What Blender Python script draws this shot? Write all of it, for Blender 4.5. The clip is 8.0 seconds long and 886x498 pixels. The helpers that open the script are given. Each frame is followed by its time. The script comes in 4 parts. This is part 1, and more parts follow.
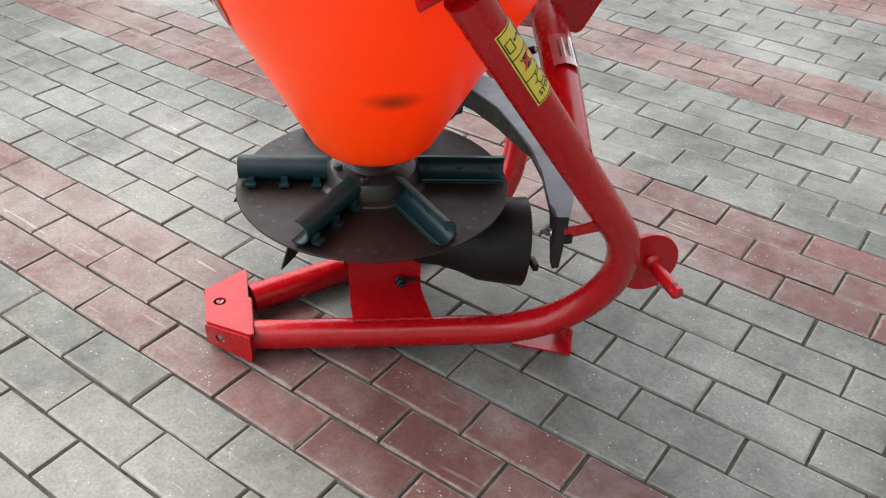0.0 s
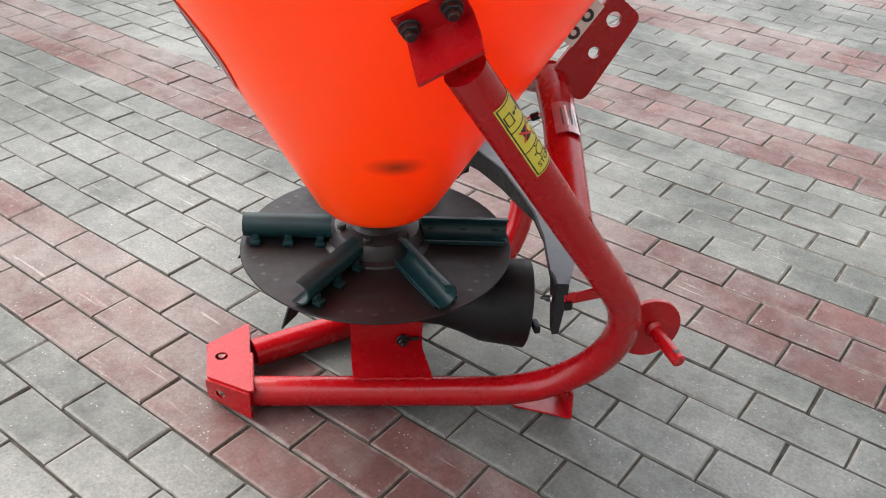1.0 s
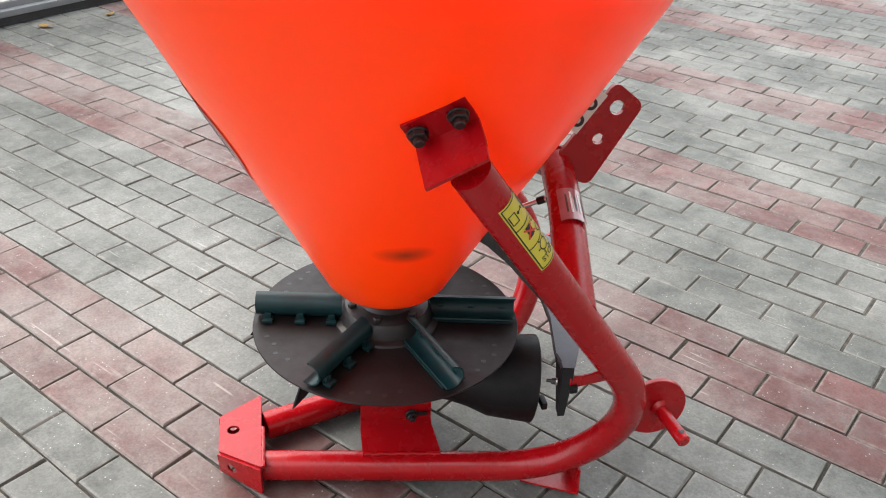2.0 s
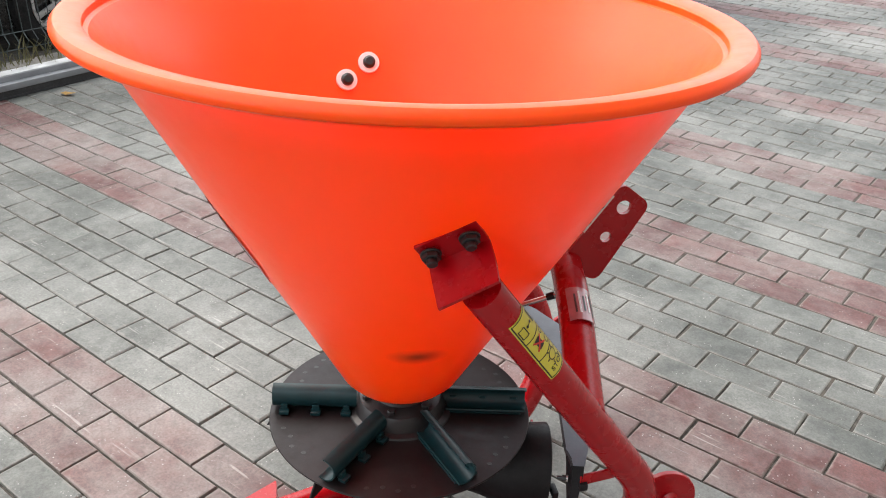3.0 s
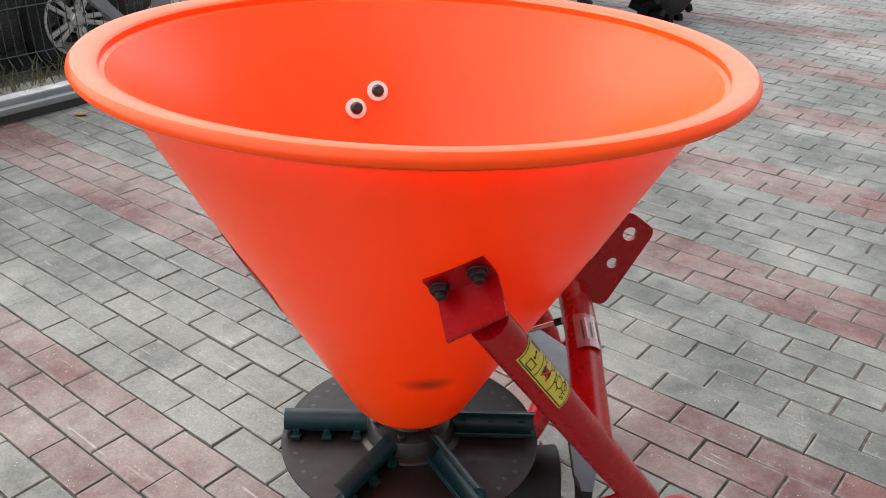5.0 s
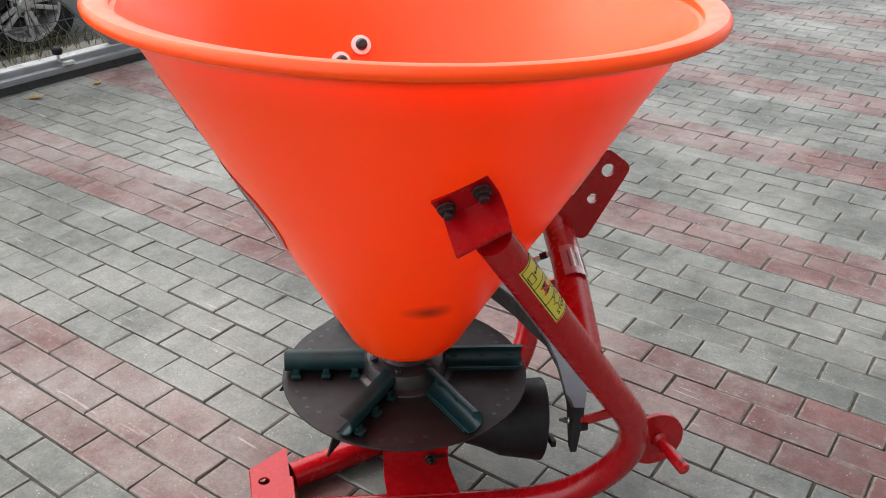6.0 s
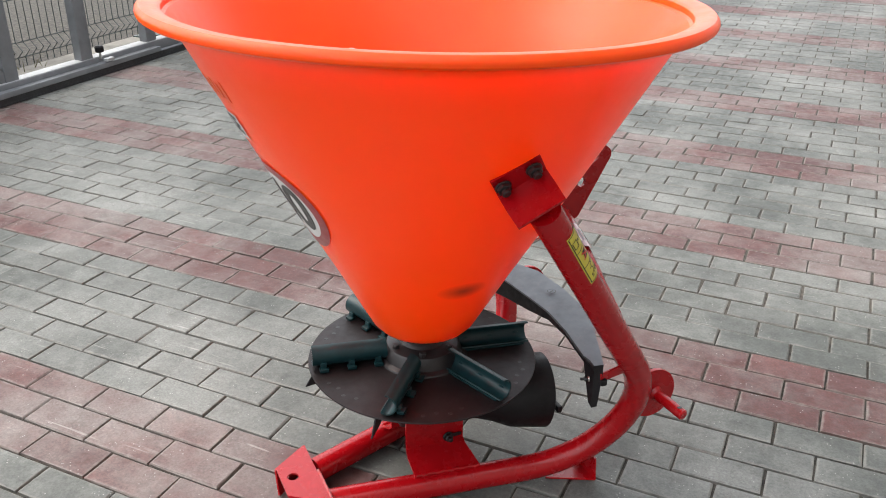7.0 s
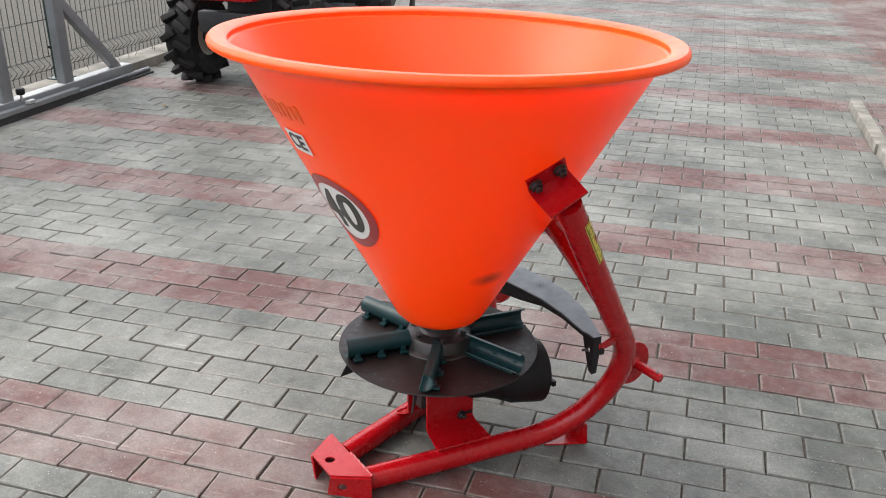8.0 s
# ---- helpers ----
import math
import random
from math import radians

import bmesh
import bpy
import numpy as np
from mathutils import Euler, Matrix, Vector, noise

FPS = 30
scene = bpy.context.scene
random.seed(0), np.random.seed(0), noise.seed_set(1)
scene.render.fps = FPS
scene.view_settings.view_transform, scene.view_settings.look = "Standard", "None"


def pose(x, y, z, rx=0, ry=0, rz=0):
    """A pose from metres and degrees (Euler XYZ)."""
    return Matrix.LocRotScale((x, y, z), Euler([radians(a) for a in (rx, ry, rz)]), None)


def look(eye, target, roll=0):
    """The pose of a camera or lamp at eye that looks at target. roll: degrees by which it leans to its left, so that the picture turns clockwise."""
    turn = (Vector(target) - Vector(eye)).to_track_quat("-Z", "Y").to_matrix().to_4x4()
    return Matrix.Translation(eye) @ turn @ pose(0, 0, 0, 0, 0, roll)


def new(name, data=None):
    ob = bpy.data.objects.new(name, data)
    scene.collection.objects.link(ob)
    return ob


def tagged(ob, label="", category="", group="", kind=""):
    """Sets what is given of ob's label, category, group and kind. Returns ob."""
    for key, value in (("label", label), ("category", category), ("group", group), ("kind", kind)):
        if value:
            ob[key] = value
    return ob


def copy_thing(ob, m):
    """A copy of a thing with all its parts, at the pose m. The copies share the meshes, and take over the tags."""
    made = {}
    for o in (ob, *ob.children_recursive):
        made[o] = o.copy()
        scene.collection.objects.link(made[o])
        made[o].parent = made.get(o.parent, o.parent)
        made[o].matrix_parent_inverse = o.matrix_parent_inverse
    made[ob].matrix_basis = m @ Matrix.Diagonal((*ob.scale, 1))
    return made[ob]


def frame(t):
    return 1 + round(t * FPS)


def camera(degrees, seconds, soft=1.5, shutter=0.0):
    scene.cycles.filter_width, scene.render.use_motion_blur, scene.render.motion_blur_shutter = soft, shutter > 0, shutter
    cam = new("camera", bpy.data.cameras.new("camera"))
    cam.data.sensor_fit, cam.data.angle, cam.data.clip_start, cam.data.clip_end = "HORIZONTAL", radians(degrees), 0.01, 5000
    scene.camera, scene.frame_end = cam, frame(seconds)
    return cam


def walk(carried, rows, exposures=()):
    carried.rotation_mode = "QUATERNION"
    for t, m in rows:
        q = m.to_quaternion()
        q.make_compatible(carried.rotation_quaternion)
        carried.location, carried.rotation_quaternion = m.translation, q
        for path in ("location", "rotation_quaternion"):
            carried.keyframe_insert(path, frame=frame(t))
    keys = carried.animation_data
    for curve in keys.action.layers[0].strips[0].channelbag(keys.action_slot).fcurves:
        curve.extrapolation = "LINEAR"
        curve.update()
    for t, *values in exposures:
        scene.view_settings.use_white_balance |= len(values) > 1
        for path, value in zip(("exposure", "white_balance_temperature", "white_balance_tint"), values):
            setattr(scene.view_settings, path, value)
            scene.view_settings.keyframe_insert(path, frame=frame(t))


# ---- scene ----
cam = camera(53.7, 8.0, 1.0)
PATH = [
    (0, (0.973, -0.67, 1.151), (0.039, 0.652, -0.023), 1.6),
    (0.5, (0.978, -0.652, 1.162), (0.007, 0.677, 0.027), 1.8),
    (1, (0.98, -0.643, 1.183), (-0.015, 0.701, 0.085), 2.1),
    (2.5, (0.975, -0.631, 1.314), (-0.103, 0.74, 0.334), 1.3),
    (3, (0.971, -0.629, 1.367), (-0.129, 0.753, 0.429), 1.1),
    (3.5, (0.968, -0.624, 1.413), (-0.134, 0.774, 0.5), 1.1),
    (4, (0.959, -0.613, 1.443), (-0.148, 0.79, 0.544), 1.1),
    (4.5, (0.955, -0.615, 1.436), (-0.166, 0.771, 0.53), 0.8),
    (4.7, (0.961, -0.62, 1.426), (-0.166, 0.759, 0.514), 0.5),
    (5.8, (1.003, -0.729, 1.36), (-0.065, 0.68, 0.425), 0.3),
    (6, (0.982, -0.777, 1.359), (-0.038, 0.666, 0.423), 0.3),
    (6.5, (0.87, -0.926, 1.351), (0.002, 0.623, 0.431), 0.1),
    (7, (0.8, -1.075, 1.353), (0.043, 0.555, 0.476), 0.2),
    (7.5, (0.719, -1.287, 1.369), (0.069, 0.408, 0.529), 0.6),
    (8, (0.618, -1.457, 1.398), (0.109, 0.303, 0.596), 0.8),
]
EXPOSURES = [(0, 1.52), (1.2, 1.52), (2.5, 1.48), (3.5, 1.28), (4.7, 1.18), (6, 1.20), (8, 1.28)]
walk(cam, [(t, look(eye, target, roll)) for t, eye, target, roll in PATH], EXPOSURES)

# ---- light ----
world = bpy.data.worlds.new("overcast_sky")
scene.world = world
world.use_nodes = True
wn = world.node_tree
wn.nodes.clear()
sky = wn.nodes.new("ShaderNodeTexSky")
sky.sky_type = "NISHITA"
sky.sun_disc = False
sky.sun_elevation, sky.sun_rotation = radians(53), radians(268)
sky.air_density, sky.dust_density, sky.ozone_density = 1.0, 6.0, 1.0
grey = wn.nodes.new("ShaderNodeMixRGB")
grey.inputs["Fac"].default_value = 0.72
grey.inputs["Color2"].default_value = (6.4, 6.6, 6.8, 1)
wn.links.new(sky.outputs["Color"], grey.inputs["Color1"])
back = wn.nodes.new("ShaderNodeBackground")
back.inputs["Strength"].default_value = 0.15
wn.links.new(grey.outputs["Color"], back.inputs["Color"])
wout = wn.nodes.new("ShaderNodeOutputWorld")
wn.links.new(back.outputs["Background"], wout.inputs["Surface"])

sun = new("sun", bpy.data.lights.new("sun", "SUN"))
sun.data.energy, sun.data.angle, sun.data.color = 0.85, radians(50), (1.0, 0.97, 0.93)
sun.matrix_world = look((-6, -0.2, 8), (0, 0, 0))


# ---- materials ----
class Nodes:
    def __init__(self, name):
        self.material = bpy.data.materials.new(name)
        self.material.use_nodes = True
        self.tree = self.material.node_tree
        self.bsdf = self.tree.nodes["Principled BSDF"]

    def add(self, kind, **inputs):
        node = self.tree.nodes.new("ShaderNode" + kind)
        for key, value in inputs.items():
            node.inputs[key.replace("_", " ")].default_value = value
        return node

    def link(self, a, b):
        self.tree.links.new(a, b)

    def place(self, which="Object"):
        return self.add("TexCoord").outputs[which]

    def noise(self, scale, detail=4.0, rough=0.6, where=None):
        node = self.add("TexNoise", Scale=scale, Detail=detail, Roughness=rough)
        self.link(where or self.place(), node.inputs["Vector"])
        return node.outputs["Fac"]

    def ramp(self, value, *stops):
        node = self.add("ValToRGB")
        ramp = node.color_ramp
        while len(ramp.elements) < len(stops):
            ramp.elements.new(0.5)
        for element, (at, colour) in zip(ramp.elements, stops):
            element.position = at
            element.color = (*colour, 1) if len(colour) == 3 else colour
        self.link(value, node.inputs["Fac"])
        return node.outputs["Color"]

    def mix(self, fac, a, b, mode="MIX"):
        node = self.add("MixRGB")
        node.blend_type = mode
        for socket, value in zip(("Fac", "Color1", "Color2"), (fac, a, b)):
            if isinstance(value, (int, float)):
                node.inputs[socket].default_value = value
            elif isinstance(value, tuple):
                node.inputs[socket].default_value = (*value, 1)
            else:
                self.link(value, node.inputs[socket])
        return node.outputs["Color"]

    def bump(self, height, strength, distance=0.002):
        node = self.add("Bump", Strength=strength, Distance=distance)
        self.link(height, node.inputs["Height"])
        self.link(node.outputs["Normal"], self.bsdf.inputs["Normal"])

    def set(self, **inputs):
        for key, value in inputs.items():
            key = key.replace("_", " ")
            if isinstance(value, (int, float)):
                self.bsdf.inputs[key].default_value = value
            elif isinstance(value, tuple):
                self.bsdf.inputs[key].default_value = (*value, 1)
            else:
                self.link(value, self.bsdf.inputs[key])
        return self


def grey_ramp(n, value, low, high):
    return n.ramp(value, (low, (0, 0, 0)), (high, (1, 1, 1)))


def paver_material(name, dark, light, joined):
    n = Nodes(name)
    world_at = n.add("NewGeometry").outputs["Position"]
    each = n.add("NewGeometry").outputs["Random Per Island"] if joined else n.add("ObjectInfo").outputs["Random"]
    base = n.ramp(each, (0.0, dark), (1.0, light))
    mottled = n.mix(grey_ramp(n, n.noise(9, 5, 0.65, world_at), 0.35, 0.7), base, tuple(c * 0.74 for c in dark), "MIX")
    mottled = n.mix(0.85, base, mottled)
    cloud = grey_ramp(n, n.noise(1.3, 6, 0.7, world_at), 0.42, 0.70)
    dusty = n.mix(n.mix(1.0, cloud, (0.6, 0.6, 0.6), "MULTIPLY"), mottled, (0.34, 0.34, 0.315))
    fine = n.mix(grey_ramp(n, n.noise(160, 3, 0.7, world_at), 0.3, 0.75), tuple([0.70] * 3), tuple([1.26] * 3))
    grained = n.mix(1.0, dusty, fine, "MULTIPLY")
    cells = n.add("TexVoronoi", Scale=95.0)
    n.link(world_at, cells.inputs["Vector"])
    specks = n.ramp(cells.outputs["Distance"], (0.07, (0.75, 0.75, 0.75)), (0.2, (0, 0, 0)))
    gate = grey_ramp(n, n.noise(22, 2, 0.5, world_at), 0.54, 0.62)
    colour = n.mix(n.mix(1.0, specks, gate, "MULTIPLY"), grained, (0.50, 0.49, 0.46))
    # pale scratches and sand caught near the joints
    turned = n.add("Mapping")
    turned.inputs["Rotation"].default_value = (0, 0, 0.7)
    turned.inputs["Scale"].default_value = (3.0, 46.0, 1.0)
    n.link(world_at, turned.inputs["Vector"])
    lines = grey_ramp(n, n.noise(1.6, 2, 0.5, turned.outputs["Vector"]), 0.66, 0.71)
    where = grey_ramp(n, n.noise(3.1, 2, 0.5, world_at), 0.5, 0.64)
    colour = n.mix(n.mix(1.0, n.mix(1.0, lines, where, "MULTIPLY"), (0.35, 0.35, 0.35), "MULTIPLY"), colour, (0.5, 0.48, 0.44))
    # sand and chips along each block's edges
    split = n.add("SeparateXYZ")
    n.link(world_at, split.inputs["Vector"])
    def sums(op, a, b):
        node = n.add("Math")
        node.operation = op
        for socket, value in zip(node.inputs, (a, b)):
            if isinstance(value, (int, float)):
                socket.default_value = value
            else:
                n.link(value, socket)
        return node.outputs["Value"]
    v = sums("DIVIDE", split.outputs["Y"], PV)
    odd = sums("MULTIPLY", sums("PINGPONG", sums("ADD", sums("FLOOR", v, 0.0), 1.0), 1.0), 0.5)
    u = sums("SUBTRACT", sums("ADD", sums("DIVIDE", split.outputs["X"], PU), 0.5), odd)
    edge = sums("MINIMUM", sums("MULTIPLY", sums("PINGPONG", u, 0.5), PU), sums("MULTIPLY", sums("PINGPONG", v, 0.5), PV))
    near = n.ramp(sums("ADD", sums("MULTIPLY", edge, 30.0), sums("MULTIPLY", n.noise(38, 4, 0.7, world_at), 0.55)), (0.30, (0.5,) * 3), (0.55, (0, 0, 0)))
    colour = n.mix(near, colour, (0.29, 0.275, 0.245))
    blots = grey_ramp(n, n.noise(5.5, 5, 0.7, world_at), 0.56, 0.72)
    colour = n.mix(n.mix(1.0, blots, (0.5, 0.5, 0.5), "MULTIPLY"), colour, (0.085, 0.082, 0.072))
    spots = n.add("TexVoronoi", Scale=1.7)
    n.link(world_at, spots.inputs["Vector"])
    oil = n.ramp(n.mix(0.5, spots.outputs["Distance"], n.noise(14, 3, 0.6, world_at)), (0.2, (1, 1, 1)), (0.31, (0, 0, 0)))
    colour = n.mix(n.mix(1.0, oil, (0.6, 0.6, 0.6), "MULTIPLY"), colour, (0.07, 0.065, 0.06))
    n.set(Base_Color=colour, Roughness=n.ramp(n.noise(30, 3, 0.6, world_at), (0.3, (0.5,) * 3), (0.7, (0.72,) * 3)))
    n.bump(n.mix(0.5, n.noise(260, 3, 0.7, world_at), n.noise(45, 3, 0.6, world_at)), 0.35, 0.0025)
    return n.material


def paint(name, colour, rough=0.3, coat=0.4, metallic=0.0, vary=0.12, bumpy=0.05, scale=20, spec=0.5, dust=0.12):
    n = Nodes(name)
    low = tuple(c * (1 - vary) for c in colour)
    high = tuple(min(1.0, c * (1 + vary)) for c in colour)
    tone = n.mix(grey_ramp(n, n.noise(scale, 4), 0.35, 0.7), low, high)
    tone = n.mix(n.mix(1.0, grey_ramp(n, n.noise(scale * 9, 3, 0.7), 0.55, 0.8), (dust,) * 3, "MULTIPLY"), tone, (0.3, 0.27, 0.25))
    n.set(Base_Color=tone, Metallic=metallic, Coat_Weight=coat, Coat_Roughness=0.12, Specular_IOR_Level=spec,
          Roughness=n.ramp(n.noise(scale * 3, 4), (0.3, (rough * 0.8,) * 3), (0.7, (min(1, rough * 1.3),) * 3)))
    n.bump(n.noise(scale * 12, 3, 0.5), bumpy, 0.001)
    return n.material


def hopper_plastic():
    n = Nodes("orange_moulded_plastic")
    at = n.place()
    tone = n.mix(grey_ramp(n, n.noise(5, 3), 0.3, 0.7), (1.0, 0.080, 0.002), (1.0, 0.088, 0.003))
    # one black scuff low on the side and a short one on the lip
    def scuff(place, size, strength, colour_in):
        mapped = n.add("Mapping")
        mapped.vector_type = "TEXTURE"
        mapped.inputs["Location"].default_value = place[:3]
        mapped.inputs["Rotation"].default_value = (0, 0, radians(place[3]))
        mapped.inputs["Scale"].default_value = size
        n.link(at, mapped.inputs["Vector"])
        far = n.add("VectorMath")
        far.operation = "LENGTH"
        n.link(mapped.outputs["Vector"], far.inputs[0])
        blot = n.mix(0.22, far.outputs["Value"], n.noise(30, 3, 0.6))
        mask = n.ramp(blot, (0.18, (strength,) * 3), (0.95, (0, 0, 0)))
        return n.mix(mask, colour_in, (0.045, 0.018, 0.012))
    tone = scuff((0.0, -0.197, 0.570, 0), (0.050, 0.08, 0.022), 0.72, tone)
    n.set(Base_Color=tone, Roughness=n.ramp(n.noise(40, 4), (0.3, (0.29,) * 3), (0.7, (0.36,) * 3)),
          Subsurface_Weight=0.7, Subsurface_Scale=0.016, Specular_IOR_Level=0.36)
    n.bsdf.inputs["Subsurface Radius"].default_value = (1.0, 0.25, 0.08)
    n.bump(n.mix(0.5, n.noise(220, 3, 0.6), n.noise(7, 2, 0.5)), 0.03, 0.002)
    return n.material


PU, PV = 0.202, 0.1  # paver pitch along and across the rows
GREY_D, GREY_L = (0.069, 0.075, 0.067), (0.117, 0.124, 0.112)
RED_D, RED_L = (0.085, 0.031, 0.028), (0.135, 0.055, 0.049)
M = {
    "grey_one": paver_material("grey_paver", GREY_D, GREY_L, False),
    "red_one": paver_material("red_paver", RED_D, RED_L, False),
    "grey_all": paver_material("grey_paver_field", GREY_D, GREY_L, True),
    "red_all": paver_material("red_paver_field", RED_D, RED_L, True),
    "sand": paint("joint_sand", (0.058, 0.052, 0.042), 0.95, 0, vary=0.6, bumpy=0.6, scale=30),
    "orange": hopper_plastic(),
    "red": paint("red_gloss_paint", (0.36, 0.0025, 0.006), 0.25, 0.15, vary=0.05, bumpy=0.012, scale=10, spec=0.42, dust=0.004),
    "disc": paint("dark_brown_disc_paint", (0.011, 0.008, 0.0085), 0.42, 0.0, vary=0.3, scale=16, spec=0.3, dust=0.02),
    "teal": paint("dark_teal_plastic", (0.005, 0.028, 0.032), 0.36, 0.0, vary=0.2, scale=18, spec=0.4, dust=0.02),
    "black": paint("black_plastic", (0.007, 0.007, 0.008), 0.5, 0.0, vary=0.3, bumpy=0.2, scale=18, spec=0.3, dust=0.02),
    "hub": paint("brown_grey_cast_hub", (0.016, 0.013, 0.0135), 0.4, 0.0, vary=0.3, scale=24, dust=0.04),
    "film": paint("blue_grey_filmed_steel", (0.07, 0.083, 0.10), 0.42, 0.1, vary=0.2, scale=12),
    "steel": paint("zinc_plated_steel", (0.55, 0.55, 0.53), 0.3, 0, 1.0, 0.15),
    "bolt": paint("black_bolt", (0.008, 0.008, 0.009), 0.4, 0.1, vary=0.3),
    "yellow": paint("yellow_label", (0.62, 0.55, 0.06), 0.35, 0.3, vary=0.05),
    "ink": paint("black_ink", (0.012, 0.012, 0.012), 0.4, 0.2, vary=0.1),
    "white": paint("white_label", (0.72, 0.72, 0.70), 0.35, 0.3, vary=0.04),
    "crimson": paint("dark_red_ink", (0.30, 0.012, 0.016), 0.35, 0.3, vary=0.05),
    "redink": paint("red_ink", (0.55, 0.03, 0.02), 0.4, 0.2, vary=0.05),
    "clear": paint("glossy_label_film", (0.36, 0.13, 0.14), 0.12, 0.8, vary=0.2),
    "gate": paint("grey_gate_paint", (0.17, 0.18, 0.19), 0.4, 0.2, vary=0.15, bumpy=0.15, scale=8),
    "pale_metal": paint("pale_galvanised_metal", (0.45, 0.46, 0.46), 0.5, 0.0, 0.2, vary=0.2, scale=15),
    "green": paint("dark_green_post_paint", (0.012, 0.035, 0.03), 0.4, 0.2, vary=0.2),
    "wire": paint("dark_green_coated_wire", (0.03, 0.045, 0.045), 0.45, 0.1, vary=0.2),
    "concrete": paint("stained_concrete", (0.20, 0.19, 0.165), 0.9, 0, vary=0.35, bumpy=0.5, scale=6),
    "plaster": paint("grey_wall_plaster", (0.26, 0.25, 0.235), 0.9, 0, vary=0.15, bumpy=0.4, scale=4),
    "kerb": paint("worn_edging_concrete", (0.21, 0.20, 0.175), 0.9, 0, vary=0.35, bumpy=0.5, scale=9),
    "road": paint("pale_concrete_road", (0.38, 0.38, 0.365), 0.9, 0, vary=0.12, bumpy=0.3, scale=3),
    "tyre": paint("black_tyre_rubber", (0.010, 0.010, 0.010), 0.65, 0, vary=0.4, bumpy=0.4, scale=14, spec=0.3),
    "cream": paint("cream_wheel_paint", (0.55, 0.53, 0.47), 0.4, 0.2, vary=0.1),
    "alloy": paint("silver_alloy", (0.52, 0.52, 0.52), 0.3, 0.4, 0.6, 0.1),
    "body": paint("black_car_paint", (0.008, 0.008, 0.009), 0.25, 0.6, vary=0.2),
    "iron": paint("dark_cast_iron", (0.02, 0.021, 0.023), 0.5, 0.1, vary=0.3),
    "leaf": paint("dry_leaf", (0.42, 0.26, 0.08), 0.8, 0, vary=0.3, scale=60),
    "weed": paint("dry_weed", (0.14, 0.13, 0.06), 0.8, 0, vary=0.4, scale=60),
}


# ---- mesh helpers ----
def mesh_of(name, bm, material, smooth=True, angle=35):
    bmesh.ops.recalc_face_normals(bm, faces=bm.faces[:])
    data = bpy.data.meshes.new(name)
    for face in bm.faces:
        face.smooth = smooth
    if smooth:
        for edge in bm.edges:
            if len(edge.link_faces) == 2 and edge.calc_face_angle(0) > radians(angle):
                edge.smooth = False
    bm.to_mesh(data)
    bm.free()
    if material:
        data.materials.append(M[material])
    return data


def part(name, bm, material, parent, label="", smooth=True, at=None):
    ob = new(name, mesh_of(name, bm, material, smooth))
    ob.parent = parent
    if at is not None:
        ob.matrix_basis = at
    return tagged(ob, label)


def thing(name, m, label, category, group="", kind=""):
    ob = new(name)
    ob.matrix_world = m
    ob.empty_display_size = 0.1
    return tagged(ob, label, category, group, kind)


def box_bm(size, m=None, bevel=0.003, bm=None):
    """A bevelled box centred on m."""
    own = bmesh.new()
    bmesh.ops.create_cube(own, size=1, matrix=Matrix.Diagonal((*size, 1)))
    if bevel:
        bmesh.ops.bevel(own, geom=own.edges[:], offset=bevel, segments=2, affect="EDGES", profile=0.6)
    if m is not None:
        own.transform(m)
    return joined(bm, own)


def joined(bm, own):
    if bm is None:
        return own
    data = bpy.data.meshes.new("scratch")
    own.to_mesh(data)
    own.free()
    bm.from_mesh(data)
    bpy.data.meshes.remove(data)
    return bm


def along(a, b, roll=0.0):
    """A pose at a whose z axis points to b."""
    d = Vector(b) - Vector(a)
    return Matrix.Translation(a) @ d.to_track_quat("Z", "Y").to_matrix().to_4x4() @ pose(0, 0, 0, 0, 0, roll)


def lathe_bm(profile, m=None, steps=48, bm=None, closed=False):
    """Profile points (radius, height) turned round z."""
    own = bmesh.new()
    rings = []
    for r, z in profile:
        if r < 1e-5:
            rings.append([own.verts.new((0, 0, z))])
        else:
            rings.append([own.verts.new((r * math.cos(2 * math.pi * k / steps), r * math.sin(2 * math.pi * k / steps), z)) for k in range(steps)])
    pairs = list(zip(rings, rings[1:])) + ([(rings[-1], rings[0])] if closed else [])
    for p, q in pairs:
        for k in range(steps):
            j = (k + 1) % steps
            if len(p) == 1 and len(q) == 1:
                continue
            if len(p) == 1:
                own.faces.new((p[0], q[k], q[j]))
            elif len(q) == 1:
                own.faces.new((p[k], p[j], q[0]))
            else:
                own.faces.new((p[k], p[j], q[j], q[k]))
    if m is not None:
        own.transform(m)
    return joined(bm, own)


def rod_bm(a, b, r, bm=None, steps=20, bevel=0.0015):
    h = (Vector(b) - Vector(a)).length
    return lathe_bm([(0, 0), (r - bevel, 0), (r, bevel), (r, h - bevel), (r - bevel, h), (0, h)], along(a, b), steps, bm)


def tube_bm(points, r, steps=28, bm=None):
    """A round tube along a polyline, with flat ends."""
    own = bmesh.new()
    pts = [Vector(p) for p in points]
    up, rings = Vector((0, 0, 1)), []
    ahead = (pts[1] - pts[0]).normalized()
    side = ahead.cross(up if abs(ahead.z) < 0.9 else Vector((1, 0, 0))).normalized()
    for k, p in enumerate(pts):
        d = (pts[min(k + 1, len(pts) - 1)] - pts[max(k - 1, 0)]).normalized()
        side = (side - side.dot(d) * d).normalized()
        other = d.cross(side)
        rings.append([own.verts.new(p + r * (math.cos(2 * math.pi * j / steps) * side + math.sin(2 * math.pi * j / steps) * other)) for j in range(steps)])
    for p, q in zip(rings, rings[1:]):
        for j in range(steps):
            own.faces.new((p[j], p[(j + 1) % steps], q[(j + 1) % steps], q[j]))
    own.faces.new(rings[0])
    own.faces.new(rings[-1][::-1])
    return joined(bm, own)


